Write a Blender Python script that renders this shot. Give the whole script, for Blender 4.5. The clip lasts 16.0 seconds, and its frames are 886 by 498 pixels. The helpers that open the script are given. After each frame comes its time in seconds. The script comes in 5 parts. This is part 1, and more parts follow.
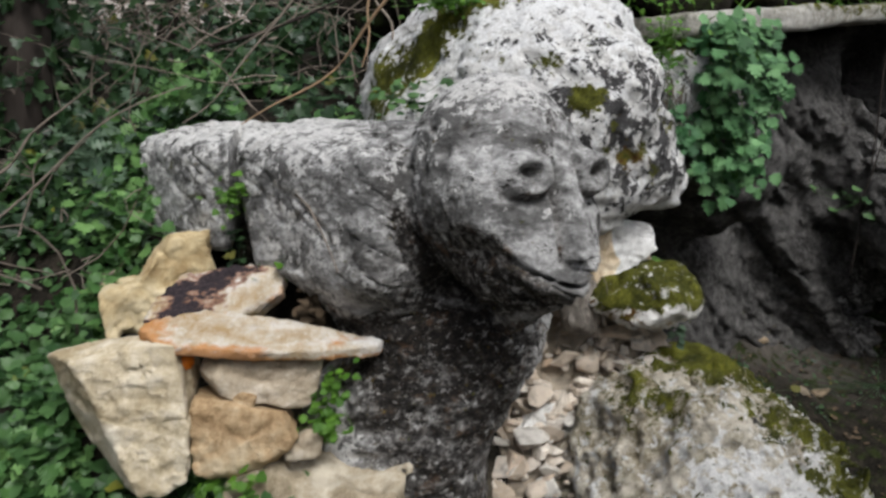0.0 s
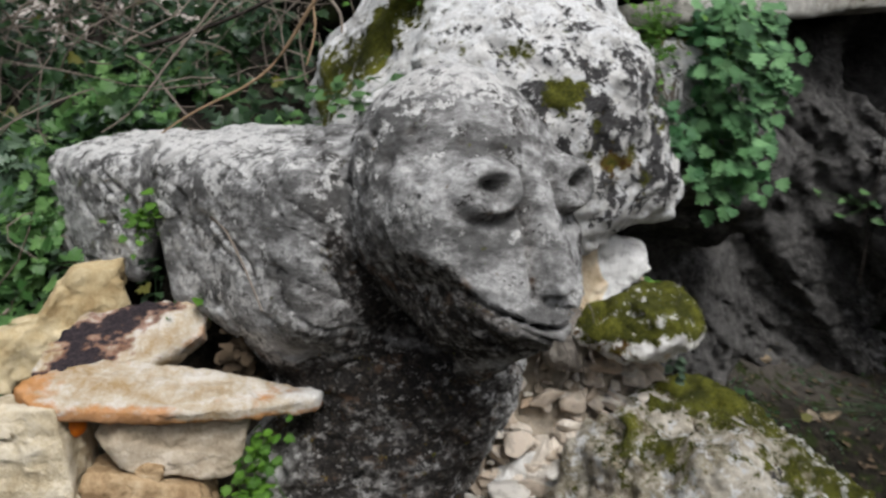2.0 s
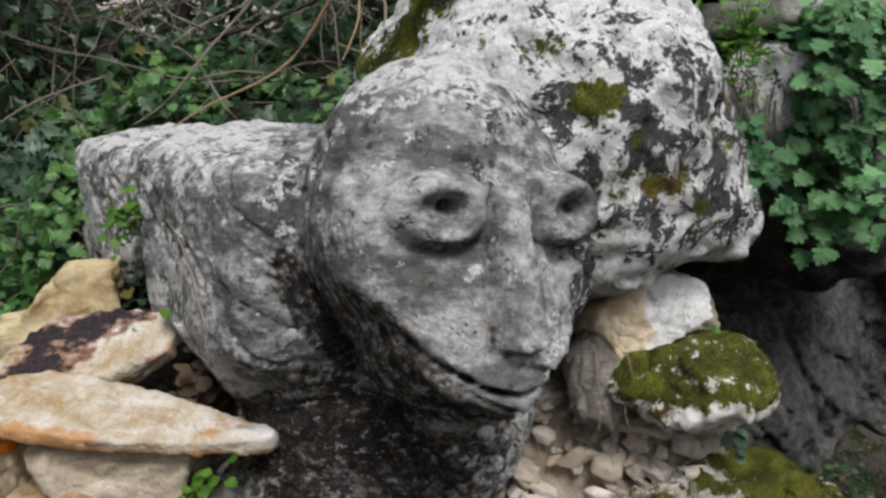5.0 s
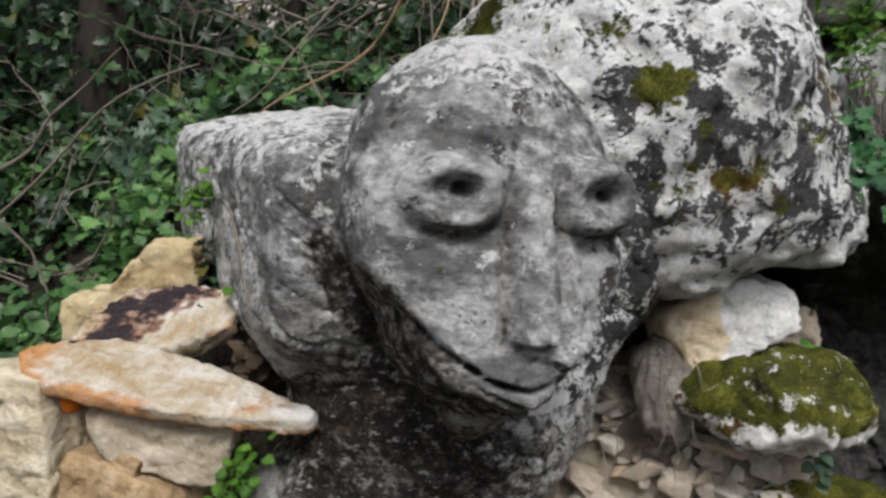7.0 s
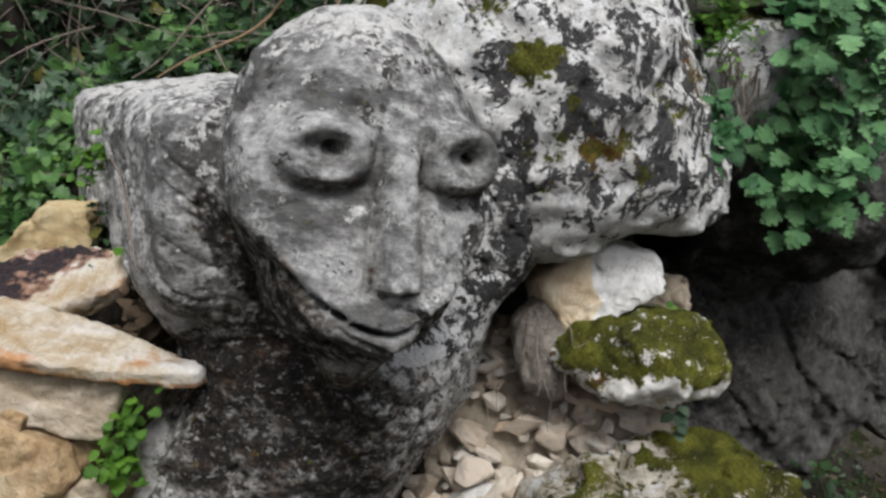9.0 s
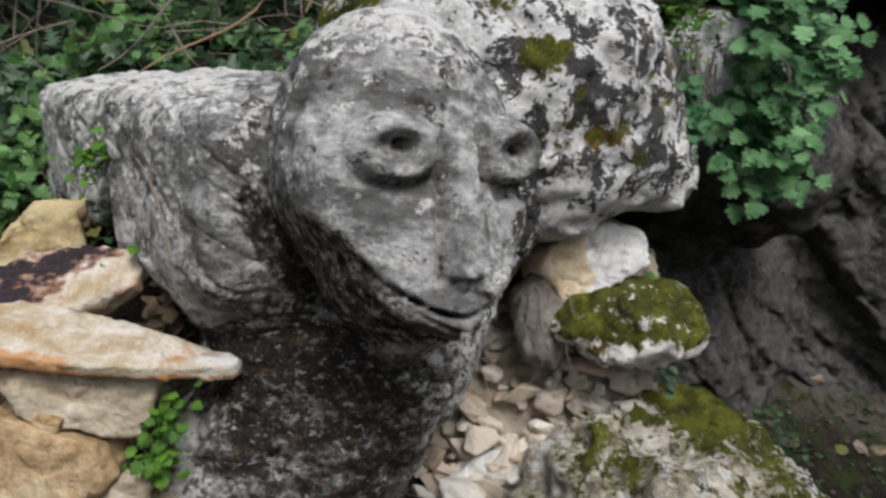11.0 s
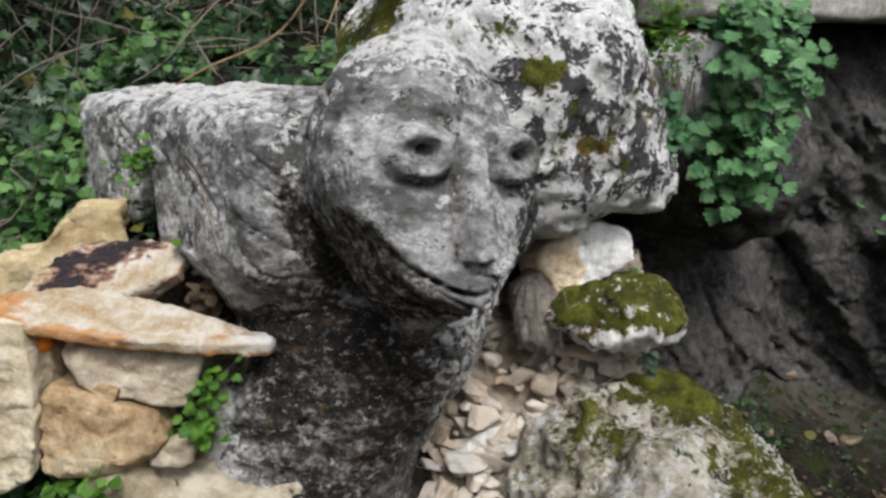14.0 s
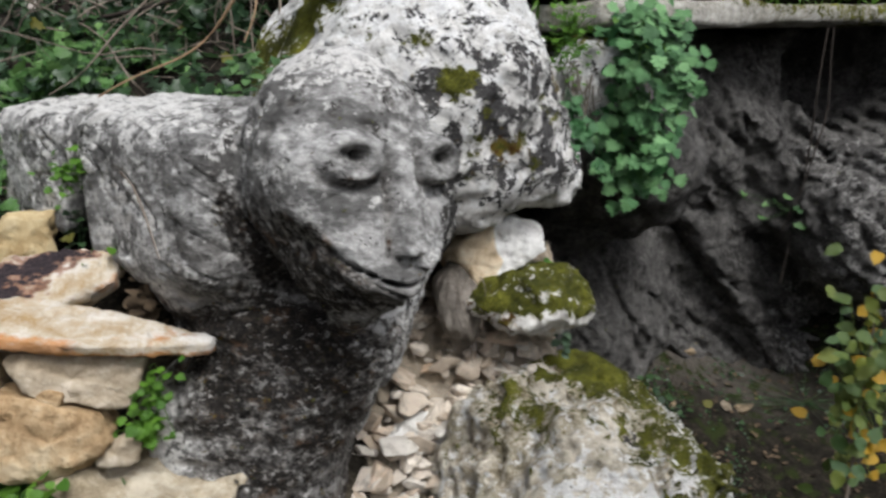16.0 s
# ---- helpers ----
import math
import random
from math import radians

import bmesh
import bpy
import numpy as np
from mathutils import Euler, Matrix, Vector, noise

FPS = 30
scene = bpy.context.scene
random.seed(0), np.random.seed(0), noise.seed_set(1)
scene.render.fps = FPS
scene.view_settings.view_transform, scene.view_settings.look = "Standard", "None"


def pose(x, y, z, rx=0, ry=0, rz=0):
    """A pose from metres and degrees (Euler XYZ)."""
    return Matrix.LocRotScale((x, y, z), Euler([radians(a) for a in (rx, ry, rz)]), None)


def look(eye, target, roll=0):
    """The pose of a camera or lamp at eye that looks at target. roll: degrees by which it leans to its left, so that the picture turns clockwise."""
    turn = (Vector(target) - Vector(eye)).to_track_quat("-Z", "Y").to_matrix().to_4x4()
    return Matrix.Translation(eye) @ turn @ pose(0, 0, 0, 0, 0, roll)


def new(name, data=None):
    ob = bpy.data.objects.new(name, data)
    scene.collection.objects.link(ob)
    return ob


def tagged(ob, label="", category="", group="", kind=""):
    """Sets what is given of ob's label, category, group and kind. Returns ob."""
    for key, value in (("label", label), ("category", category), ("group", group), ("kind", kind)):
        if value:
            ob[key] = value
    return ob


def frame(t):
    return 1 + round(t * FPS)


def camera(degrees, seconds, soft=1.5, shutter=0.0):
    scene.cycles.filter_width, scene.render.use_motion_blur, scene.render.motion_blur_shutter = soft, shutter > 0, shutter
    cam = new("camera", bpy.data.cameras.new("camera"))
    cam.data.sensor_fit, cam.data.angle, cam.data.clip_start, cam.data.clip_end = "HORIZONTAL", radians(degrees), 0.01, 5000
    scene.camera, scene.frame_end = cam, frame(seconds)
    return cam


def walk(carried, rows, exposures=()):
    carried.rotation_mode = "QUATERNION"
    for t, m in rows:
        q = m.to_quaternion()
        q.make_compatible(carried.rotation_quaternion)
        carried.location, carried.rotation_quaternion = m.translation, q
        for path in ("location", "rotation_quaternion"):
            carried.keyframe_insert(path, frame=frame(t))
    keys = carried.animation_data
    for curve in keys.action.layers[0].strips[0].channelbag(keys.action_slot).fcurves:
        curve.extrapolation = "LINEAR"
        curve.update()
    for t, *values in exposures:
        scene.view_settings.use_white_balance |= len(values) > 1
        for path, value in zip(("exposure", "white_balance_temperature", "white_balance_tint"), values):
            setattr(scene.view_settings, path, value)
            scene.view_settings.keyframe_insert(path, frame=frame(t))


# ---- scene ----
cam = camera(59.4, 16.0, soft=2.65, shutter=0.5)
PATH = [
    (0, (0.015, 0.021, 1.489), (0.003, 1.981, 1.088), -0.0),
    (0.5, (0.01, 0.122, 1.496), (0.053, 2.085, 1.113), -0.0),
    (1, (0.013, 0.204, 1.499), (0.104, 2.163, 1.107), -0.5),
    (1.5, (0.029, 0.248, 1.487), (0.151, 2.203, 1.085), -2.0),
    (2, (0.077, 0.303, 1.47), (0.097, 2.266, 1.086), -1.0),
    (2.5, (0.147, 0.37, 1.465), (0.003, 2.33, 1.095), 0.3),
    (3, (0.201, 0.4, 1.462), (-0.04, 2.352, 1.102), -0.5),
    (3.5, (0.218, 0.426, 1.46), (-0.061, 2.372, 1.092), 0.4),
    (3.7, (0.225, 0.445, 1.46), (-0.054, 2.392, 1.1), 0.6),
    (5.8, (0.343, 0.573, 1.446), (-0.104, 2.486, 1.071), 1.4),
    (6, (0.354, 0.581, 1.442), (-0.144, 2.479, 1.054), 1.2),
    (6.5, (0.377, 0.596, 1.436), (-0.252, 2.453, 1.041), 2.0),
    (7, (0.416, 0.602, 1.435), (-0.261, 2.448, 1.069), 1.9),
    (7.5, (0.47, 0.594, 1.43), (-0.181, 2.453, 1.083), 2.5),
    (8, (0.503, 0.579, 1.418), (-0.059, 2.462, 1.043), 3.2),
    (8.2, (0.508, 0.575, 1.416), (-0.033, 2.461, 1.026), 3.6),
    (10.3, (0.401, 0.511, 1.429), (0.001, 2.426, 1.017), 3.4),
    (10.5, (0.374, 0.497, 1.43), (0.005, 2.416, 1.003), 3.8),
    (11, (0.319, 0.453, 1.435), (0.091, 2.39, 0.992), 2.8),
    (11.5, (0.303, 0.423, 1.43), (0.142, 2.364, 0.977), 3.1),
    (12, (0.313, 0.406, 1.434), (0.082, 2.342, 0.989), 3.2),
    (12.5, (0.326, 0.374, 1.436), (0.06, 2.306, 0.994), 3.1),
    (13, (0.335, 0.332, 1.432), (0.048, 2.261, 0.989), 2.9),
    (13.5, (0.333, 0.296, 1.43), (0.065, 2.227, 0.983), 3.1),
    (14, (0.305, 0.274, 1.441), (0.101, 2.22, 1.027), 3.3),
    (14.5, (0.263, 0.243, 1.445), (0.17, 2.197, 1.033), 2.0),
    (15, (0.235, 0.218, 1.452), (0.26, 2.173, 1.031), 1.0),
    (15.5, (0.236, 0.193, 1.457), (0.232, 2.151, 1.052), 1.5),
    (16, (0.281, 0.162, 1.455), (0.306, 2.121, 1.052), 2.4),
]
walk(cam, [(t, look(eye, target, roll)) for t, eye, target, roll in PATH], [(0.0, 0.43), (3.5, 0.47), (10.5, 0.47), (13.0, 0.61), (16.0, 0.62)])

# ---- light ----
world = bpy.data.worlds.new("world")
scene.world = world
world.use_nodes = True
wt = world.node_tree
sky = wt.nodes.new("ShaderNodeTexSky")
sky.sky_type = "NISHITA"
sky.sun_disc = False
sky.sun_elevation = radians(55)
sky.sun_rotation = radians(157)
sky.dust_density = 3.0
soft_sky = wt.nodes.new("ShaderNodeHueSaturation")
soft_sky.inputs["Saturation"].default_value = 0.35
wt.links.new(sky.outputs[0], soft_sky.inputs["Color"])
wt.links.new(soft_sky.outputs[0], wt.nodes["Background"].inputs["Color"])
wt.nodes["Background"].inputs["Strength"].default_value = 0.13

sun = new("sun", bpy.data.lights.new("sun", "SUN"))
sun.data.energy = 2.2
sun.data.angle = radians(25)
sun.data.color = (0.985, 0.992, 1.0)
sun.matrix_world = look((0.6, -1.4, 2.2), (0.0, 0.0, 0.0))


# ---- number tools ----
def lattice(ix, iy, iz, seed):
    a = (ix.astype(np.int64) * 374761393 + iy.astype(np.int64) * 668265263 + iz.astype(np.int64) * 2147483647 + seed * 1274126177) & 0xFFFFFFFF
    a = ((a ^ (a >> 13)) * 1274126177) & 0xFFFFFFFF
    a = ((a ^ (a >> 16)) * 2246822519) & 0xFFFFFFFF
    return ((a ^ (a >> 15)) & 0xFFFF).astype(np.float32) / 32767.5 - 1.0


def vnoise(p, scale, seed=0):
    """Smooth value noise in -1..1 at points p (n, 3); scale is cells per metre."""
    q = p * np.asarray(scale, dtype=np.float32)
    c = np.floor(q)
    f = (q - c).astype(np.float32)
    f = f * f * (3 - 2 * f)
    c = c.astype(np.int64)
    out = 0
    for dx in (0, 1):
        wx = f[:, 0] if dx else 1 - f[:, 0]
        for dy in (0, 1):
            wy = f[:, 1] if dy else 1 - f[:, 1]
            for dz in (0, 1):
                wz = f[:, 2] if dz else 1 - f[:, 2]
                out = out + wx * wy * wz * lattice(c[:, 0] + dx, c[:, 1] + dy, c[:, 2] + dz, seed)
    return out


def fbm(p, scale, octaves=3, seed=0, gain=0.5):
    out, amp = 0, 1.0
    for k in range(octaves):
        out = out + amp * vnoise(p, np.asarray(scale) * 2.03 ** k, seed + 17 * k)
        amp *= gain
    return out


def blocks(p, scale, seed):
    """Broken rock: each cell stands out by its own amount and leans its own way; also the nearness of the joint."""
    q = p * np.asarray(scale, np.float32) - 0.5
    base = np.floor(q).astype(np.int64)
    first = np.full(len(p), 9.0, np.float32)
    second = first.copy()
    out = np.zeros(len(p), np.float32)
    for k in range(8):
        c = base + np.array([k & 1, (k >> 1) & 1, k >> 2])
        j = [lattice(c[:, 0], c[:, 1], c[:, 2], seed + m) for m in range(6)]
        d = q - c - 0.38 * np.stack(j[:3], 1)
        r = (d * d).sum(1)
        h = j[3] + 1.2 * (j[4] * d[:, 0] + j[5] * d[:, 2])
        near = r < first
        second = np.where(near, first, np.minimum(second, r))
        out = np.where(near, h, out)
        first = np.where(near, r, first)
    return out, smooth(0.16, 0.0, np.sqrt(second) - np.sqrt(first))


def smooth(a, b, x):
    t = np.clip((x - a) / (b - a), 0, 1)
    return t * t * (3 - 2 * t)


def smin(a, b, k):
    h = np.clip(0.5 + 0.5 * (b - a) / k, 0, 1)
    return b + (a - b) * h - k * h * (1 - h)


def smax(a, b, k):
    return -smin(-a, -b, k)


def ellipsoid(x, y, z, r):
    k0 = np.sqrt((x / r[0]) ** 2 + (y / r[1]) ** 2 + (z / r[2]) ** 2) + 1e-6
    k1 = np.sqrt((x / r[0] ** 2) ** 2 + (y / r[1] ** 2) ** 2 + (z / r[2] ** 2) ** 2) + 1e-6
    return k0 * (k0 - 1) / k1


def round_box(x, y, z, half, r):
    qx, qy, qz = abs(x) - half[0] + r, abs(y) - half[1] + r, abs(z) - half[2] + r
    return np.sqrt(np.maximum(qx, 0) ** 2 + np.maximum(qy, 0) ** 2 + np.maximum(qz, 0) ** 2) + np.minimum(np.maximum(qx, np.maximum(qy, qz)), 0) - r


def seg_dist(u, v, pts):
    """Distance in a plane to a polyline."""
    best = None
    for (a, b), (c, d) in zip(pts[:-1], pts[1:]):
        t = np.clip(((u - a) * (c - a) + (v - b) * (d - b)) / ((c - a) ** 2 + (d - b) ** 2), 0, 1)
        e = np.hypot(u - a - t * (c - a), v - b - t * (d - b))
        best = e if best is None else np.minimum(best, e)
    return best


def axis(a, b, step, fine=None):
    """Grid lines from a to b, closer together inside the stretch fine = (from, to, step)."""
    if fine is None:
        return np.arange(a, b + step, step, dtype=np.float32)
    c, d, s = fine
    return np.concatenate([np.arange(a, c - step * 0.5, step), np.arange(c, d, s), np.arange(d, b + step, step)]).astype(np.float32)


def solid(field, lo, hi, step, relief=None, band=0.07, fine=(None, None, None)):
    """The zero surface of a field as vertices and quads (surface nets)."""
    ax = [axis(a, b, step, f) for a, b, f in zip(lo, hi, fine)]
    x, y, z = np.meshgrid(*ax, indexing="ij")
    d = field(x, y, z).astype(np.float32)
    if relief is not None:
        near = abs(d) < band
        p = np.stack([x[near], y[near], z[near]], 1)
        d[near] -= relief(p).astype(np.float32)
    for k in range(3):
        edge = [slice(None)] * 3
        for e in (0, -1):
            edge[k] = e
            d[tuple(edge)] = np.maximum(d[tuple(edge)], 1e-4)
    del x, y, z
    n = np.array(d.shape)
    inside = d < 0
    total = np.zeros(tuple(n - 1) + (3,), np.float32)
    count = np.zeros(tuple(n - 1), np.float32)
    cross = []
    for k in range(3):
        a = [slice(None)] * 3
        b = [slice(None)] * 3
        a[k], b[k] = slice(0, -1), slice(1, None)
        da, db = d[tuple(a)], d[tuple(b)]
        hit = inside[tuple(a)] != inside[tuple(b)]
        at = np.argwhere(hit)
        va, vb = da[hit], db[hit]
        pos = at.astype(np.float32)
        pos[:, k] += va / (va - vb)
        cross.append((at, va < 0))
        o = [i for i in range(3) if i != k]
        for s0 in (0, -1):
            for s1 in (0, -1):
                cell = at.copy()
                cell[:, o[0]] += s0
                cell[:, o[1]] += s1
                ok = ((cell >= 0) & (cell < n - 1)).all(1)
                c = tuple(cell[ok].T)
                np.add.at(total, c, pos[ok])
                np.add.at(count, c, 1)
    used = count > 0
    index = np.full(count.shape, -1, np.int64)
    index[used] = np.arange(used.sum())
    place = total[used] / count[used][:, None]
    verts = np.stack([np.interp(place[:, k], np.arange(len(ax[k])), ax[k]) for k in range(3)], 1).astype(np.float32)
    quads = []
    for k, (at, first) in enumerate(cross):
        o = [(k + 1) % 3, (k + 2) % 3]
        ring = []
        for s0, s1 in ((0, 0), (-1, 0), (-1, -1), (0, -1)):
            cell = at.copy()
            cell[:, o[0]] += s0
            cell[:, o[1]] += s1
            ok = ((cell >= 0) & (cell < n - 1)).all(1)
            i = np.where(ok, index[tuple(np.clip(cell, 0, n - 2).T)], -1)
            ring.append(i)
        q = np.stack(ring, 1)
        q = np.where(first[:, None], q, q[:, ::-1])
        quads.append(q[(q >= 0).all(1)])
    return verts, np.concatenate(quads)


def raw_mesh(name, verts, faces, material, smooth_shade=True, masks=None):
    me = bpy.data.meshes.new(name)
    verts = np.asarray(verts, np.float32)
    faces = np.asarray(faces, np.int32)
    side = faces.shape[1]
    me.vertices.add(len(verts))
    me.vertices.foreach_set("co", verts.ravel())
    me.loops.add(faces.size)
    me.loops.foreach_set("vertex_index", faces.ravel())
    me.polygons.add(len(faces))
    me.polygons.foreach_set("loop_start", np.arange(0, faces.size, side, dtype=np.int32))
    me.polygons.foreach_set("use_smooth", np.full(len(faces), smooth_shade))
    me.update(calc_edges=True)
    for key, values in (masks or {}).items():
        me.attributes.new(key, "FLOAT", "POINT").data.foreach_set("value", np.clip(values, 0, 1).astype(np.float32))
    me.materials.append(material)
    return me


def thing(name, me, label, category, kind="", group=""):
    return tagged(new(name, me), label, category, group, kind)


def part(name, me, parent, label=""):
    ob = new(name, me)
    ob.parent = parent
    return tagged(ob, label)


# ---- materials ----
class Nodes:
    def __init__(self, name):
        self.mat = bpy.data.materials.new(name)
        self.mat.use_nodes = True
        self.t = self.mat.node_tree
        self.bsdf = self.t.nodes["Principled BSDF"]
        self.co = self.t.nodes.new("ShaderNodeTexCoord").outputs["Object"]

    def link(self, a, b):
        self.t.links.new(a, b)

    def set(self, socket, value):
        if isinstance(value, (int, float, tuple)):
            socket.default_value = value if isinstance(value, (int, float)) else (*value, 1)[:4]
        else:
            self.link(value, socket)

    def noise(self, scale, detail=4, rough=0.6, stretch=None, distortion=0.0):
        n = self.t.nodes.new("ShaderNodeTexNoise")
        n.inputs["Scale"].default_value = scale
        n.inputs["Detail"].default_value = detail
        n.inputs["Roughness"].default_value = rough
        n.inputs["Distortion"].default_value = distortion
        co = self.co
        if stretch:
            m = self.t.nodes.new("ShaderNodeMapping")
            m.inputs["Scale"].default_value = stretch
            m.inputs["Rotation"].default_value = (0.2, 0.35, 0.6)
            self.link(co, m.inputs["Vector"])
            co = m.outputs[0]
        self.link(co, n.inputs["Vector"])
        return n.outputs["Fac"]

    def cells(self, scale, feature="F1", out="Distance"):
        n = self.t.nodes.new("ShaderNodeTexVoronoi")
        n.feature = feature
        n.inputs["Scale"].default_value = scale
        self.link(self.co, n.inputs["Vector"])
        return n.outputs[out]

    def attr(self, name):
        n = self.t.nodes.new("ShaderNodeAttribute")
        n.attribute_name = name
        return n.outputs["Fac"]

    def step(self, value, a, b):
        n = self.t.nodes.new("ShaderNodeMapRange")
        n.interpolation_type = "SMOOTHSTEP"
        self.link(value, n.inputs["Value"])
        n.inputs["From Min"].default_value = a
        n.inputs["From Max"].default_value = b
        return n.outputs[0]

    def math(self, op, a, b=0.0):
        n = self.t.nodes.new("ShaderNodeMath")
        n.operation = op
        self.set(n.inputs[0], a)
        self.set(n.inputs[1], b)
        return n.outputs[0]

    def mix(self, fac, a, b):
        n = self.t.nodes.new("ShaderNodeMix")
        n.data_type = "RGBA"
        self.set(n.inputs[0], fac)
        self.set(n.inputs[6], a)
        self.set(n.inputs[7], b)
        return n.outputs[2]

    def ramp(self, value, stops):
        n = self.t.nodes.new("ShaderNodeValToRGB")
        e = n.color_ramp.elements
        while len(e) < len(stops):
            e.new(0.5)
        for k, (p, c) in enumerate(stops):
            e[k].position, e[k].color = p, (*c, 1)
        self.link(value, n.inputs[0])
        return n.outputs[0]

    def random(self):
        return self.t.nodes.new("ShaderNodeObjectInfo").outputs["Random"]

    def island(self):
        return self.t.nodes.new("ShaderNodeNewGeometry").outputs["Random Per Island"]

    def bump(self, height, strength, distance, below=None):
        n = self.t.nodes.new("ShaderNodeBump")
        n.inputs["Strength"].default_value = strength
        n.inputs["Distance"].default_value = distance
        self.link(height, n.inputs["Height"])
        if below is not None:
            self.link(below, n.inputs["Normal"])
        return n.outputs[0]

    def done(self, color, rough=0.9, normal=None, spec=0.25):
        self.set(self.bsdf.inputs["Base Color"], color)
        self.set(self.bsdf.inputs["Roughness"], rough)
        self.bsdf.inputs["Specular IOR Level"].default_value = spec
        if normal is not None:
            self.link(normal, self.bsdf.inputs["Normal"])
        return self.mat


def rock_material(name, tones, stain=(0.03, 0.028, 0.026), stain_cover=0.5, stain_scale=16, pale=(0.6, 0.59, 0.56), pale_cover=0.6, streak=None, bump=1.0, wash=0.0, specks=0.0, tinge=0.0, span=0.10):
    """Weathered limestone: three tones, dark lichen, pale lichen; masks of black stain with painted shade, moss, ochre
    and chalk come with the mesh.
    """
    n = Nodes(name)
    big = n.noise(5, 5, 0.6)
    mid = n.noise(22, 7, 0.7, streak)
    spots = n.noise(62, 6, 0.7)
    fine = n.noise(190, 5, 0.75)
    grain = n.math("ADD", n.math("MULTIPLY", mid, 0.4), n.math("ADD", n.math("MULTIPLY", spots, 0.42), n.math("MULTIPLY", fine, 0.18)))
    col = n.ramp(grain, [(0.50 - span, tones[0]), (0.50, tones[1]), (0.50 + span, tones[2])])
    col = n.mix(n.math("MULTIPLY", n.step(big, 0.42, 0.62), 0.8), col, n.ramp(grain, [(0.40, tones[1]), (0.58, tones[2])]))
    if wash:
        col = n.mix(n.math("MULTIPLY", n.step(n.noise(8, 7, 0.66, streak), 0.44, 0.60), wash), col, n.mix(spots, tuple(c * 0.5 for c in tones[0]), tones[0]))
    col = n.mix(n.math("MULTIPLY", n.attr("soot_and_shade"), 1.3), col, n.mix(n.step(mid, 0.4, 0.62), (0.045, 0.038, 0.032), (0.17, 0.14, 0.115)))
    if tinge:
        col = n.mix(n.math("MULTIPLY", n.step(n.noise(9, 8, 0.7), 0.42, 0.62), tinge), col, n.mix(n.step(spots, 0.4, 0.6), (0.06, 0.058, 0.018), (0.22, 0.19, 0.10)))
    chalk = n.math("ADD", n.noise(30, 7, 0.72), n.math("MULTIPLY", n.attr("chalk"), 0.16))
    col = n.mix(n.step(chalk, pale_cover, pale_cover + 0.05), col, n.mix(n.step(fine, 0.35, 0.65), pale, tuple(c * 0.72 for c in pale)))
    black = n.math("ADD", n.math("ADD", n.math("MULTIPLY", n.noise(stain_scale, 9, 0.72, None, 0.5), 0.72), n.math("MULTIPLY", n.noise(stain_scale * 4.5, 4, 0.7), 0.28)), n.math("MULTIPLY", n.attr("lichen"), 0.2))
    col = n.mix(n.step(black, stain_cover, stain_cover + 0.03), col, n.mix(n.step(fine, 0.3, 0.75), stain, tuple(c * 3.2 for c in stain)))
    soot_and_shade_n = n.math("ADD", n.math("ADD", n.math("MULTIPLY", n.noise(21, 9, 0.74, (1, 1, 1.5)), 0.9), n.math("MULTIPLY", n.noise(78, 6, 0.72), 0.75)), n.attr("soot_and_shade"))
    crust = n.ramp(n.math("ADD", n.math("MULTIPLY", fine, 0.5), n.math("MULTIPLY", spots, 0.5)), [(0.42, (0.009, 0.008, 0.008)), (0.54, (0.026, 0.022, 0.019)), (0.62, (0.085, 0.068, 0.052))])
    col = n.mix(n.step(soot_and_shade_n, 0.97, 1.22), col, crust)
    # rusty patches and pale flecks left in the black crust
    stained = n.step(n.attr("soot_and_shade"), 0.12, 0.24)
    col = n.mix(n.math("MULTIPLY", stained, n.math("MULTIPLY", n.step(n.noise(17, 7, 0.7), 0.56, 0.66), 0.55)), col, (0.15, 0.088, 0.052))
    col = n.mix(n.math("MULTIPLY", stained, n.math("MULTIPLY", n.step(n.noise(44, 7, 0.72, (1, 1, 1.6)), 0.56, 0.63), 0.75)), col, n.mix(spots, (0.20, 0.19, 0.18), (0.52, 0.50, 0.48)))
    och = n.math("ADD", n.math("MULTIPLY", n.math("SUBTRACT", n.noise(36, 8, 0.75), 0.18), 2.2), n.attr("ochre"))
    col = n.mix(n.step(och, 1.02, 1.14), col, n.mix(n.step(n.noise(48, 6, 0.7), 0.42, 0.6), (0.085, 0.04, 0.010), (0.15, 0.12, 0.02)))
    moss_n = n.math("ADD", n.math("MULTIPLY", n.math("SUBTRACT", n.noise(26, 9, 0.75), 0.18), 2.2), n.attr("moss"))
    mossy = n.step(n.math("ADD", moss_n, n.math("MULTIPLY", n.math("SUBTRACT", n.noise(85, 5, 0.7), 0.5), 0.9)), 1.02, 1.14)
    tuft = n.noise(260, 3, 0.7)
    col = n.mix(mossy, col, n.ramp(n.math("ADD", n.math("MULTIPLY", tuft, 0.5), n.math("MULTIPLY", n.noise(16, 4, 0.6), 0.5)),
                                   [(0.38, (0.020, 0.024, 0.006)), (0.5, (0.088, 0.092, 0.012)), (0.62, (0.22, 0.22, 0.032))]))
    if specks:
        vor = n.t.nodes.new("ShaderNodeTexVoronoi")
        vor.inputs["Scale"].default_value = 34
        n.link(n.co, vor.inputs["Vector"])
        dot = n.math("SUBTRACT", 1.0, n.step(n.math("ADD", vor.outputs["Distance"], n.math("MULTIPLY", n.math("SUBTRACT", spots, 0.5), 0.5)), 0.10, 0.24))
        some = n.step(vor.outputs["Color"], 0.58, 0.64)
        col = n.mix(n.math("MULTIPLY", n.math("MULTIPLY", dot, some), specks), col, (0.022, 0.020, 0.019))
    pits = n.step(n.cells(70), 0.04, 0.2)
    h1 = n.bump(n.math("ADD", mid, n.math("MULTIPLY", pits, 0.2)), 0.7 * bump, 0.03)
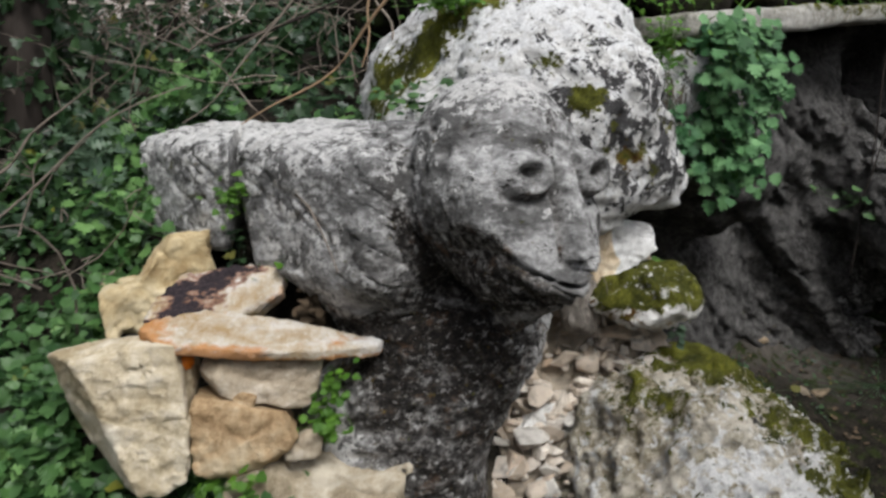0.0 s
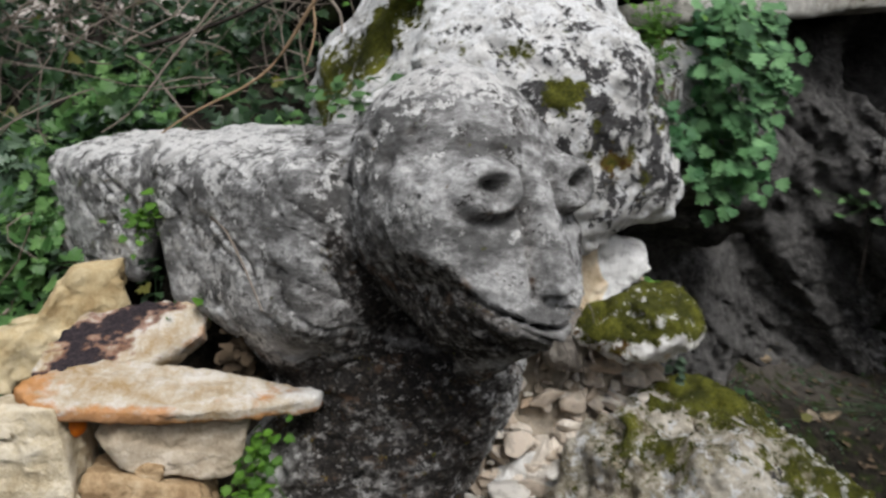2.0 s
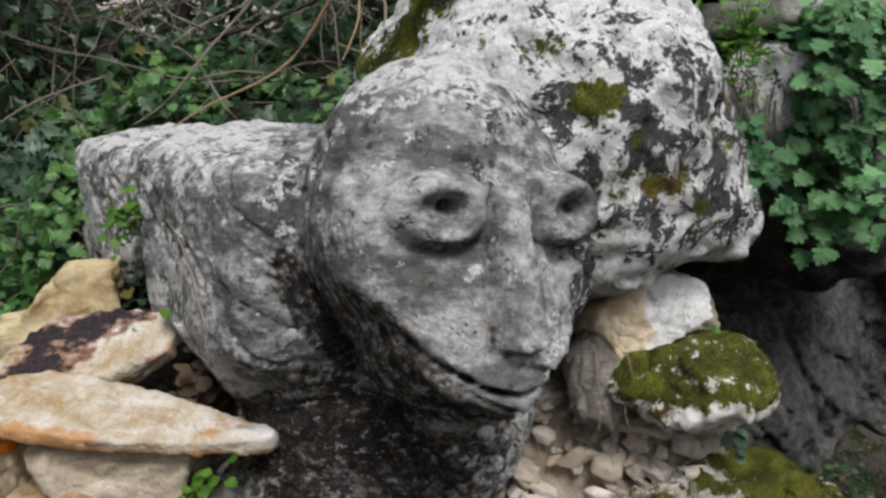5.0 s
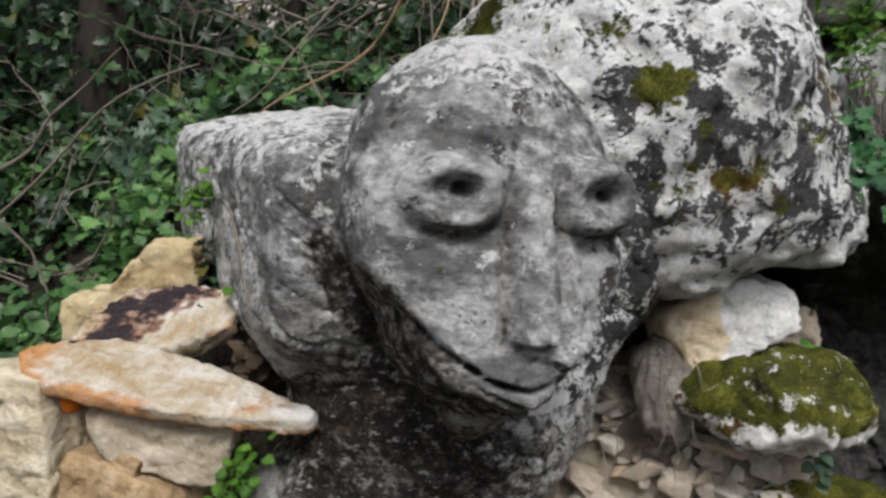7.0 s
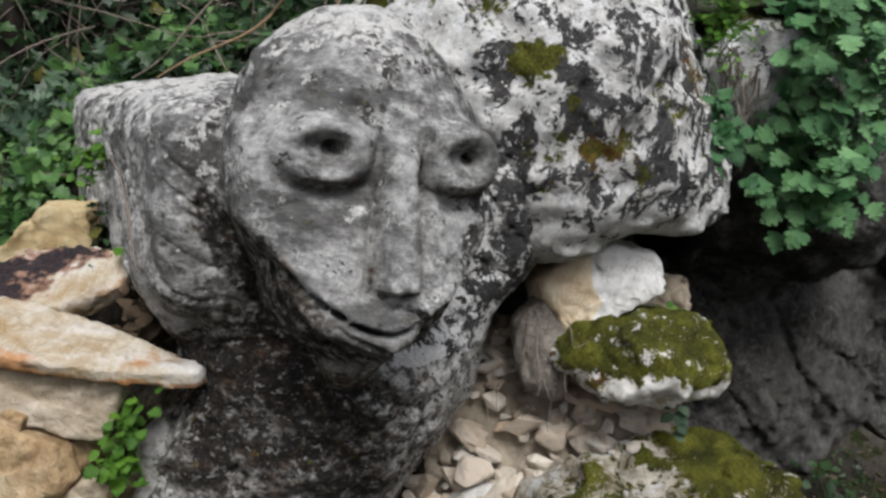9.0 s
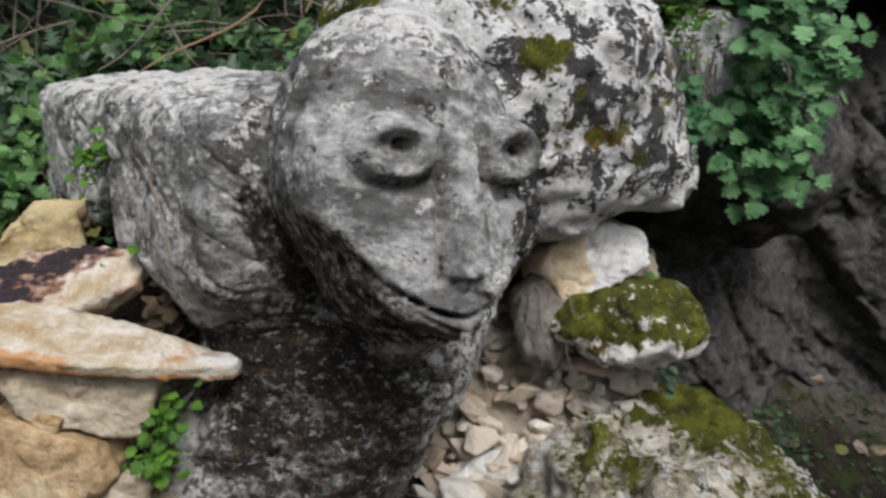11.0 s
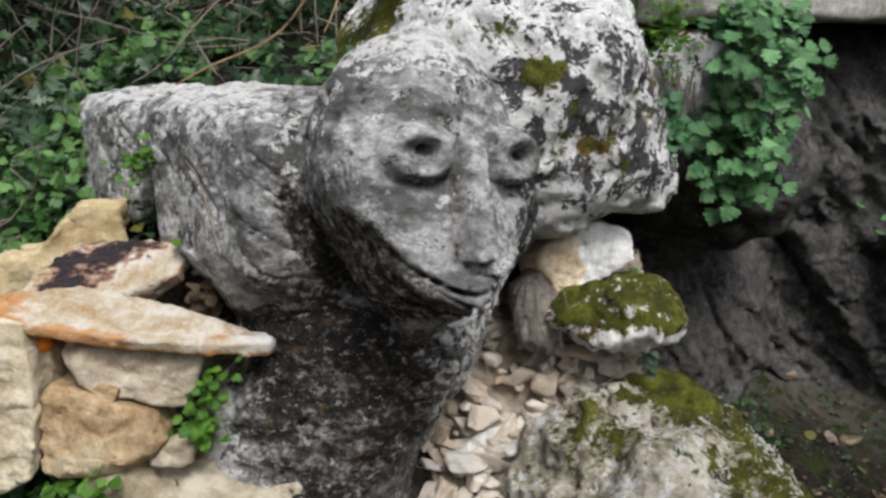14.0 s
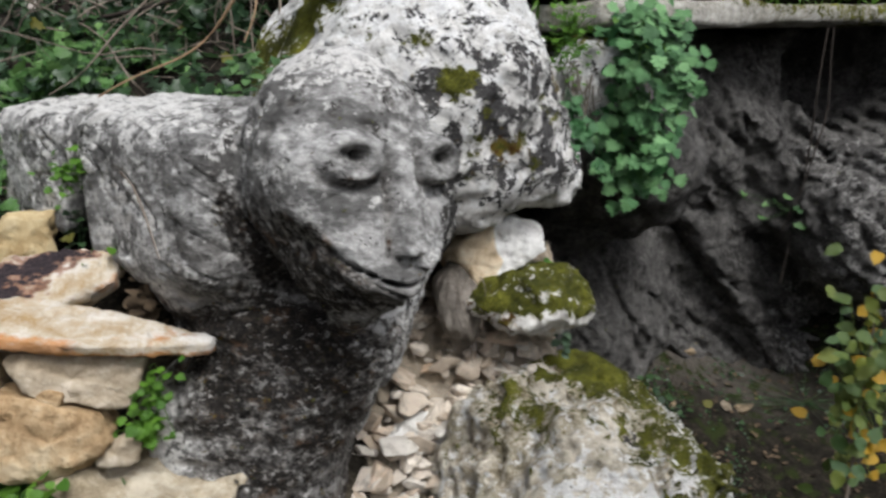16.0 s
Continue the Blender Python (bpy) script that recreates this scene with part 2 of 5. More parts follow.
    h2 = n.bump(n.math("ADD", spots, n.math("MULTIPLY", fine, 0.4)), 0.7 * bump, 0.012, h1)
    h3 = n.bump(n.math("MULTIPLY", tuft, mossy), 0.9, 0.01, h2)
    return n.done(col, 0.93, h3, 0.2)


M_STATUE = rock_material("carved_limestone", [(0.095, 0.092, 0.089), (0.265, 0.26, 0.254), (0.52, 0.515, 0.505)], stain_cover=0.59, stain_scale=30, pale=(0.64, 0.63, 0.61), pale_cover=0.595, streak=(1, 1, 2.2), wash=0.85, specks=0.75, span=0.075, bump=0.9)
M_BOULDER = rock_material("lichened_limestone", [(0.24, 0.235, 0.225), (0.53, 0.52, 0.50), (0.74, 0.73, 0.71)], stain=(0.028, 0.027, 0.027), stain_cover=0.555, stain_scale=21, pale=(0.80, 0.80, 0.795), pale_cover=0.525)
M_MOSSROCK = rock_material("mossy_limestone", [(0.25, 0.20, 0.13), (0.55, 0.485, 0.38), (0.80, 0.75, 0.66)], stain_cover=0.64, stain_scale=22, pale=(0.84, 0.83, 0.81), pale_cover=0.535, bump=1.6, tinge=0.5, span=0.07)
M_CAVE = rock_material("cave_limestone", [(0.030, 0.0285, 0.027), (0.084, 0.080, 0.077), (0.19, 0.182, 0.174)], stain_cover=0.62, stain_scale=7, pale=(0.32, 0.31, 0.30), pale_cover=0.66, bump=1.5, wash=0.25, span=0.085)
M_LINTEL = rock_material("lintel_limestone", [(0.19, 0.18, 0.16), (0.36, 0.345, 0.31), (0.54, 0.525, 0.49)], stain_cover=0.62, stain_scale=14, pale=(0.5, 0.49, 0.46), pale_cover=0.62, tinge=0.3)
M_PALEROCK = rock_material("pale_limestone", [(0.44, 0.42, 0.38), (0.68, 0.66, 0.62), (0.82, 0.81, 0.79)], stain_cover=0.70, stain_scale=12, pale=(0.66, 0.55, 0.40), pale_cover=0.62)


def white_material():
    """White weathered limestone with one side broken to cream (mask cream)."""
    n = Nodes("white_limestone")
    mid = n.noise(26, 7, 0.7)
    fine = n.noise(120, 5, 0.7)
    white = n.ramp(n.math("ADD", n.math("MULTIPLY", mid, 0.6), n.math("MULTIPLY", fine, 0.4)), [(0.36, (0.36, 0.35, 0.33)), (0.47, (0.72, 0.71, 0.69)), (0.6, (0.86, 0.85, 0.83))])
    cream = n.ramp(mid, [(0.35, (0.50, 0.37, 0.22)), (0.5, (0.74, 0.60, 0.42)), (0.65, (0.83, 0.73, 0.57))])
    col = n.mix(n.step(n.attr("cream"), 0.4, 0.6), white, cream)
    return n.done(col, 0.93, n.bump(fine, 0.7, 0.008, n.bump(mid, 0.7, 0.02)), 0.15)


M_WHITE = white_material()


def quarry_material(name, tones, rust=(0.36, 0.17, 0.05), rust_cover=0.64):
    """Freshly broken limestone with rusty veins; masks: burn (dark crust), rust."""
    n = Nodes(name)
    big = n.noise(7, 5, 0.6)
    mid = n.noise(34, 6, 0.65)
    fine = n.noise(170, 5, 0.7)
    v = n.math("ADD", n.math("MULTIPLY", big, 0.55), n.math("ADD", n.math("MULTIPLY", mid, 0.3), n.math("MULTIPLY", fine, 0.15)))
    col = n.ramp(v, [(0.41, tones[0]), (0.5, tones[1]), (0.59, tones[2])])
    r = n.math("ADD", n.noise(11, 6, 0.7), n.math("MULTIPLY", n.attr("rust"), 0.4))
    col = n.mix(n.math("MULTIPLY", n.step(r, rust_cover, rust_cover + 0.16), 0.85), col, n.mix(mid, rust, tuple(c * 1.7 for c in rust)))
    b = n.math("ADD", n.math("MULTIPLY", n.noise(22, 8, 0.72), 1.1), n.math("SUBTRACT", n.attr("burn"), 0.2))
    col = n.mix(n.math("MULTIPLY", n.step(b, 0.60, 0.86), 0.85), col, n.ramp(mid, [(0.38, (0.10, 0.036, 0.024)), (0.62, (0.25, 0.13, 0.085))]))
    col = n.mix(n.step(b, 0.88, 1.06), col, n.ramp(fine, [(0.4, (0.016, 0.013, 0.016)), (0.7, (0.05, 0.036, 0.038))]))
    h1 = n.bump(mid, 0.7, 0.02)
    h2 = n.bump(fine, 0.45, 0.004, h1)
    return n.done(col, 0.9, h2, 0.2)


M_CREAM = quarry_material("cream_broken_limestone", [(0.34, 0.27, 0.165), (0.50, 0.425, 0.30), (0.62, 0.56, 0.45)], rust=(0.42, 0.25, 0.09), rust_cover=0.72)
M_TAN = quarry_material("tan_limestone", [(0.24, 0.155, 0.08), (0.40, 0.285, 0.165), (0.52, 0.42, 0.285)], rust_cover=0.62)
M_BUFF = quarry_material("buff_limestone", [(0.29, 0.23, 0.16), (0.42, 0.35, 0.26), (0.54, 0.475, 0.385)], rust_cover=0.74)
M_OCHRE = quarry_material("yellow_limestone", [(0.31, 0.22, 0.11), (0.44, 0.345, 0.195), (0.54, 0.455, 0.30)], rust_cover=0.76)
M_SLAB = quarry_material("rust_veined_limestone", [(0.31, 0.215, 0.11), (0.45, 0.39, 0.305), (0.58, 0.56, 0.53)], rust=(0.30, 0.13, 0.035), rust_cover=0.55)

M_STUMP = quarry_material("weathered_root", [(0.085, 0.074, 0.062), (0.17, 0.15, 0.13), (0.29, 0.262, 0.23)], rust_cover=0.76)
M_LEDGE = quarry_material("crumbly_limestone", [(0.16, 0.125, 0.08), (0.30, 0.25, 0.175), (0.46, 0.41, 0.325)], rust_cover=0.70)


def rubble_material():
    n = Nodes("rubble_limestone")
    fine = n.noise(120, 5, 0.7)
    mid = n.noise(30, 5, 0.6)
    col = n.mix(n.math("MULTIPLY", n.step(mid, 0.45, 0.7), 0.6), (0.34, 0.285, 0.22), (0.13, 0.11, 0.085))
    col = n.mix(n.math("MULTIPLY", n.step(fine, 0.5, 0.75), 0.5), col, (0.58, 0.54, 0.48))
    return n.done(col, 0.95, n.bump(fine, 0.6, 0.006, n.bump(mid, 0.5, 0.01)), 0.15)


M_RUBBLE = rubble_material()


def chip_material():
    """Small stones: one tone each, with dusty and darker patches (their own size is the unit)."""
    n = Nodes("limestone_chip")
    col = n.ramp(n.random(), [(0.0, (0.46, 0.37, 0.28)), (0.3, (0.66, 0.57, 0.47)), (0.6, (0.76, 0.69, 0.60)), (0.85, (0.62, 0.59, 0.54)), (1.0, (0.62, 0.46, 0.32))])
    big = n.noise(1.2, 5, 0.65)
    fine = n.noise(6, 5, 0.7)
    col = n.mix(n.math("MULTIPLY", n.step(big, 0.5, 0.65), 0.5), col, (0.24, 0.21, 0.17))
    col = n.mix(n.math("MULTIPLY", n.step(fine, 0.5, 0.7), 0.4), col, (0.68, 0.64, 0.58))
    return n.done(col, 0.95, n.bump(fine, 0.5, 0.15), 0.15)


M_CHIP = chip_material()


def floor_stone_material():
    """Stones on the cave floor, in a darker tan than the rubble chips."""
    n = Nodes("dark_tan_stone")
    fine = n.noise(6, 5, 0.7)
    col = n.mix(n.step(n.noise(1.5, 5, 0.65), 0.4, 0.65), n.mix(n.random(), (0.34, 0.25, 0.15), (0.26, 0.22, 0.17)), (0.12, 0.095, 0.065))
    return n.done(col, 0.9, n.bump(fine, 0.5, 0.15), 0.2)


M_FLOORSTONE = floor_stone_material()



def earth_material():
    n = Nodes("earth")
    big = n.noise(1.3, 4, 0.6)
    mid = n.noise(17, 6, 0.7)
    fine = n.noise(110, 6, 0.75)
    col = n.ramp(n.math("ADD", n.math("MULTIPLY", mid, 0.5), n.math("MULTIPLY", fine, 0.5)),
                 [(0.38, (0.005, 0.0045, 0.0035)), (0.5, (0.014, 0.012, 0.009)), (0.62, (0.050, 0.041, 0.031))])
    col = n.mix(n.math("MULTIPLY", n.attr("chalk"), n.step(mid, 0.35, 0.6)), col, n.mix(fine, (0.30, 0.25, 0.17), (0.52, 0.46, 0.36)))
    col = n.mix(n.math("MULTIPLY", n.attr("dry"), n.step(big, 0.3, 0.5)), col, n.mix(mid, (0.22, 0.19, 0.16), (0.42, 0.38, 0.34)))
    col = n.mix(n.math("MULTIPLY", n.attr("moss"), n.step(n.noise(14, 5, 0.7), 0.52, 0.62)), col, n.mix(fine, (0.010, 0.015, 0.005), (0.034, 0.043, 0.013)))
    return n.done(col, 0.97, n.bump(fine, 0.7, 0.012, n.bump(mid, 0.7, 0.03)), 0.1)


M_EARTH = earth_material()


def leaf_material(name, dark, light, yellow=None, gloss=0.45, few=0.983):
    n = Nodes(name)
    r = n.math("FRACT", n.math("ADD", n.island(), n.random()))
    col = n.ramp(r, [(0.0, dark), (0.55, tuple((a + b) / 2 for a, b in zip(dark, light))), (1.0, light)])
    if yellow:
        col = n.mix(n.step(r, few, few + 0.003), col, yellow)
    fine = n.noise(90, 3, 0.6)
    col = n.mix(n.math("MULTIPLY", fine, 0.5), col, tuple(c * 0.45 for c in dark))
    n.done(col, gloss, n.bump(fine, 0.3, 0.004), 0.35)
    n.bsdf.inputs["Transmission Weight"].default_value = 0.0
    thin = n.t.nodes.new("ShaderNodeBsdfTranslucent")
    n.link(n.mix(0.6, col, light), thin.inputs["Color"])
    both = n.t.nodes.new("ShaderNodeMixShader")
    both.inputs[0].default_value = 0.28
    n.link(n.bsdf.outputs[0], both.inputs[1])
    n.link(thin.outputs[0], both.inputs[2])
    n.link(both.outputs[0], n.t.nodes["Material Output"].inputs["Surface"])
    return n.mat


M_LEAF = leaf_material("nettle_leaf", (0.024, 0.070, 0.020), (0.115, 0.23, 0.075), (0.22, 0.22, 0.03))
M_IVY = leaf_material("ivy_leaf", (0.012, 0.034, 0.014), (0.055, 0.11, 0.04), (0.16, 0.15, 0.03), 0.38)
M_FRESH = leaf_material("fresh_leaf", (0.045, 0.13, 0.012), (0.13, 0.28, 0.03))
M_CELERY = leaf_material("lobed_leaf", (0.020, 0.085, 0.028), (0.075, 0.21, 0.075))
M_WEED = leaf_material("bright_weed_leaf", (0.040, 0.115, 0.028), (0.19, 0.35, 0.11), (0.26, 0.26, 0.05))
M_GREYLEAF = leaf_material("grey_green_leaf", (0.05, 0.09, 0.055), (0.14, 0.21, 0.13))
M_YELLOW = leaf_material("yellow_green_leaf", (0.03, 0.085, 0.025), (0.20, 0.22, 0.03), (0.50, 0.29, 0.02), 0.45, 0.84)


def twig_material(name, dark, light):
    n = Nodes(name)
    g = n.noise(60, 5, 0.7, (1, 1, 0.2))
    r = n.island()
    col = n.mix(r, n.mix(g, dark, light), n.mix(g, tuple(c * 0.6 for c in dark), tuple(c * 0.7 for c in light)))
    return n.done(col, 0.85, n.bump(g, 0.5, 0.004), 0.2)


M_TWIG = twig_material("dry_twig", (0.08, 0.062, 0.048), (0.31, 0.26, 0.215))
M_BRANCH = twig_material("tan_branch", (0.20, 0.12, 0.065), (0.38, 0.27, 0.17))
M_BARK = twig_material("dark_bark", (0.016, 0.012, 0.010), (0.06, 0.048, 0.04))
M_ROOT = twig_material("grey_root", (0.10, 0.085, 0.07), (0.30, 0.26, 0.22))
M_DEADLEAF = twig_material("dead_leaf", (0.035, 0.024, 0.015), (0.14, 0.10, 0.062))


# ---- ground ----
def ground_height(x, y):
    bank = np.interp(y, [-6, 0.75, 1.15, 1.4, 1.6, 1.85, 2.1, 2.6, 3.1, 4.5, 8, 20, 60], [0, 0.0, 0.26, 0.55, 0.72, 0.93, 1.14, 1.46, 1.64, 1.74, 2.1, 4.2, 12])
    floor = np.interp(y, [-6, 0.9, 1.6, 2.84, 3.5, 4.1, 4.7, 5.2, 8, 20, 60], [0, 0.0, 0.02, 0.33, 0.60, 0.85, 1.0, 1.8, 2.1, 4.2, 12])
    # the floor climbs to a bank of earth under the boulder
    floor = floor + 0.16 * smooth(2.2, 3.2, y) * smooth(1.6, 0.9, x)
    w = smooth(-0.3, 0.8, x)
    h = bank * (1 - w) + floor * w
    flat = np.stack([x, y, 0 * x], -1).reshape(-1, 3).astype(np.float32)
    near = np.clip(1.2 - abs(y - 2) / 30, 0.3, 1)
    bumps = fbm(flat, (3.0, 3.0, 1), 4, 5).reshape(np.shape(x)) * 0.05 * near
    return h + bumps


gx = np.concatenate([np.linspace(-60, -3.2, 16), np.linspace(-3, 3.6, 300), np.linspace(3.9, 60, 16)])
gy = np.concatenate([np.linspace(-40, -0.2, 14), np.linspace(0, 4.9, 240), np.linspace(5.1, 60, 30)])
GX, GY = np.meshgrid(gx, gy, indexing="ij")
GZ = ground_height(GX, GY)
gi = np.arange(GX.size).reshape(GX.shape)
gq = np.stack([gi[:-1, :-1], gi[1:, :-1], gi[1:, 1:], gi[:-1, 1:]], -1).reshape(-1, 4)
chalk = np.exp(-((GX + 0.12) / 0.3) ** 2 - ((GY - 1.5) / 0.2) ** 2)
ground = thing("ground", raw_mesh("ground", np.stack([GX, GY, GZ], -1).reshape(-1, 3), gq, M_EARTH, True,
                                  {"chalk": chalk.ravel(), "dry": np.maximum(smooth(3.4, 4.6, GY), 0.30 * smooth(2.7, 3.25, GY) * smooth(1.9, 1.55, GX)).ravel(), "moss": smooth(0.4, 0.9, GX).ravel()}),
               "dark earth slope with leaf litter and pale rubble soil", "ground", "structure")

# ---- the carved head, shoulder and chest: one piece of stone ----
HC = (0.094, 1.554, 1.305)
MOUTH = [(-0.165, -0.05), (-0.121, -0.086), (-0.098, -0.108), (-0.075, -0.125), (-0.05, -0.139), (-0.026, -0.148), (-0.005, -0.150), (0.012, -0.145), (0.05, -0.131), (0.098, -0.105), (0.15, -0.065)]
# weathered holes: place on the head and radius
PITS = [(-0.045, 0.133, 0.151, 0.0065), (-0.035, 0.174, 0.089, 0.0095), (-0.079, 0.145, 0.104, 0.0075), (0.017, 0.164, 0.123, 0.006), (0.035, 0.178, 0.089, 0.006), (-0.033, 0.103, 0.182, 0.005),
        (-0.069, 0.062, 0.186, 0.006), (-0.12, 0.083, 0.117, 0.008), (-0.147, 0.056, 0.08, 0.009), (-0.127, -0.045, 0.12, 0.013), (-0.03, 0.237, -0.075, 0.006), (-0.10, 0.06, 0.15, 0.007), (-0.135, 0.01, 0.11, 0.008), (-0.15, 0.0, 0.06, 0.007)]


def head_local(x, y, z):
    dx, dy = x - HC[0], y - HC[1]
    return dx * 0.806 + dy * 0.592, dx * 0.592 - dy * 0.806, z - HC[2]


def arm_local(x, y):
    dx, dy = x + 0.298, y - 1.611
    return dx * -0.741 + dy * 0.671, dx * -0.671 + dy * -0.741


def eye_at(u, w, cu, cw):
    """Place in an eye's ring: across, up, and distance from its middle."""
    e, g = (u - cu) / 1.30, w - cw
    g = np.where(g < 0, g * 1.14, g * 0.95)
    return e, g, np.hypot(e, g)


EYES = ((-1, -0.071, 0.040), (1, 0.096, 0.031))


def face_relief(u, n, w):
    """How far the carving stands out from the plain form of the head."""
    front = smooth(0.02, 0.10, n)
    h = 0 * u
    for side, cu, cw in EYES:
        e, g, r = eye_at(u, w, cu, cw)
        high = smooth(-0.012, 0.03, g)
        h = h + (0.0170 + 0.0065 * high) * np.exp(-(abs(r - 0.0290) / 0.0140) ** 2.4)
        h = h - 0.007 * np.exp(-((r - 0.053) / 0.009) ** 2) * (1.0 - 0.75 * high)
        h = h + 0.004 * np.exp(-(r / 0.018) ** 4)
        h = h - 0.024 * np.exp(-(np.hypot(e - 0.006, g - 0.004) / 0.0074) ** 2)
        h = h - 0.012 * np.exp(-(np.hypot((e + 0.014) / 1.3, g - 0.009) / 0.0050) ** 2)
        h = h + 0.008 * np.exp(-(np.hypot((e + 0.004) / 1.6, g + 0.010) / 0.0068) ** 2)
    # brow over the far eye, and the flat-sided nose with its cut-off tip
    h = h + 0.008 * np.exp(-((u - 0.085) / 0.045) ** 2 - ((w - 0.072) / 0.016) ** 2)
    rib = u - 0.0035 - 0.12 * (w + 0.083)
    run = smooth(0.075, 0.035, w) * smooth(-0.125, -0.105, w)
    h = h - 0.015 * np.exp(-((rib + 0.029) / 0.0085) ** 2) * run
    h = h - 0.021 * np.exp(-((rib - 0.0285) / 0.0085) ** 2) * run * smooth(-0.13, -0.02, w)
    down = np.clip((0.03 - w) / 0.135, 0, 1)
    width = 0.0190 + 0.003 * down
    h = h + (0.021 + 0.013 * down) * np.exp(-(rib / width) ** 8) * smooth(0.075, 0.02, w) * smooth(-0.111, -0.103, w)
    for side in (-1, 1):
        h = h - 0.014 * np.exp(-(np.hypot(rib - side * 0.012, w + 0.114) / 0.007) ** 2)
    h = h - 0.010 * smooth(0.0, 0.02, u - 0.055) * np.exp(-((w + 0.022) / 0.012) ** 2)
    h = h * front
    for pu, pn, pw, pr in PITS:
        h = h - 1.25 * pr * np.exp(-((0.8 * (u - pu) + 0.5 * (w - pw)) ** 2 + (n - pn) ** 2 + (1.1 * (w - pw) - 0.3 * (u - pu)) ** 2) / (pr * pr))
    return h


def statue_field(x, y, z):
    u, n, w = head_local(x, y, z)
    head = ellipsoid(u - 0.0054, n - 0.0081, w - 0.0124, (0.1674, 0.1873, 0.2046))
    # jaw, set back under the face, and the slanting face that ends in the mouth's point
    head = smin(head, ellipsoid(u - 0.0075, n - 0.0862, w + 0.1014, (0.1261, 0.1525, 0.1213)), 0.05)
    curve = np.where(u < 0, 2.74, 3.03) * np.clip((0.05 - w) / 0.14, 0, 1)
    plane = 0.190 + (0.03 - w) * 0.415 - curve * u * u + 0.0195 * np.exp(-((w + 0.15) / 0.025) ** 2)
    face = (n - plane) * 0.85
    line = np.interp(u, [a for a, b in MOUTH], [b for a, b in MOUTH])
    face = smax(face, (line - w) * 0.75, 0.007)
    face = smax(face, smax(w - 0.06, 0.02 - n, 0.02), 0.03)
    face = smax(face, np.maximum(u - 0.1537, -u - 0.1596), 0.03)
    head = smin(head, face, 0.0307)
    # lower lip under the open slit of the mouth
    lip = smax((n - plane + 0.009) * 0.85, (line - 0.021 - 0.45 * (plane - n) - w) * 0.8, 0.008)
    lip = smax(smax(lip, (w - line - 0.004) * 0.8, 0.004), np.maximum(np.maximum(u - 0.035, -u - 0.12), 0.08 - n), 0.035)
    head = smin(head, lip, 0.010)
    head = head + 0.009 * np.exp(-((w - line + 0.003) / 0.0034) ** 2) * smooth(0.12, 0.16, n) * smooth(-0.13, -0.05, u) * smooth(0.06, 0.01, u)
    head = head - face_relief(u, n, w)
    s, f = arm_local(x, y)
    top = z + 0.22 * f
    arm = round_box(s - 0.25, f + 0.135, top - 1.222, (0.495, 0.135, 0.15), 0.055)
    # a joint between the arm and its end block, open to a wedge below
    slot = s + 1.25 * f
    low = np.clip(1.32 - z, 0, 0.25)
    gap = np.exp(-((slot - 0.238 + 0.10 * low) / (0.012 + 0.13 * low)) ** 4) * smooth(-0.20, -0.13, f)
    arm = arm + 0.16 * gap + 0.014 * smooth(0.225, 0.245, s)
    crack = seg_dist(s, z, [(0.165, 1.385), (0.195, 1.35), (0.235, 1.315)])
    arm = arm + 0.022 * np.exp(-(crack / 0.0075) ** 2)
    for hs, hz, hr in ((0.165, 1.387, 0.012), (0.37, 1.30, 0.008), (0.365, 1.265, 0.010), (0.32, 1.262, 0.012), (0.34, 1.225, 0.011), (0.39, 1.23, 0.009)):
        arm = arm + 0.025 * np.exp(-(np.hypot(s - hs, z - hz) / hr) ** 2) * smooth(-0.08, -0.02, f)
    # the chest: a waist below the chin, flaring to one side at the foot, and the rock behind the cheek
    lo_x = np.interp(z, [0.3, 0.72, 0.80, 0.86, 0.91, 0.95, 1.0, 1.06, 1.3], [-0.35, -0.33, -0.315, -0.265, -0.215, -0.20, -0.215, -0.235, -0.26])
    hi_x = np.interp(z, [0.3, 0.56, 0.65, 0.72, 0.78, 0.88, 0.96, 1.0, 1.06, 1.11, 1.17, 1.25, 1.35], [0.08, 0.10, 0.105, 0.13, 0.165, 0.22, 0.24, 0.25, 0.275, 0.31, 0.345, 0.37, 0.385])
    set_back = smooth(0.98, 1.16, z)
    far, deep = 1.79 + 0.12 * set_back, 0.262 - 0.03 * set_back
    body = (((abs(x - 0.5 * (lo_x + hi_x)) / (0.5 * (hi_x - lo_x))) ** 3 + (abs(y - far) / deep) ** 3) ** (1 / 3) - 1) * 0.23
    body = smax(body, z - 1.33, 0.08)
    body = smax(body, 0.3 - z, 0.02)
    body = smin(body, ellipsoid(x + 0.10, y - 1.735, z - 1.08, (0.15, 0.16, 0.20)), 0.06)
    block = smin(arm, body, 0.12)
    return smin(head, block, 0.018)


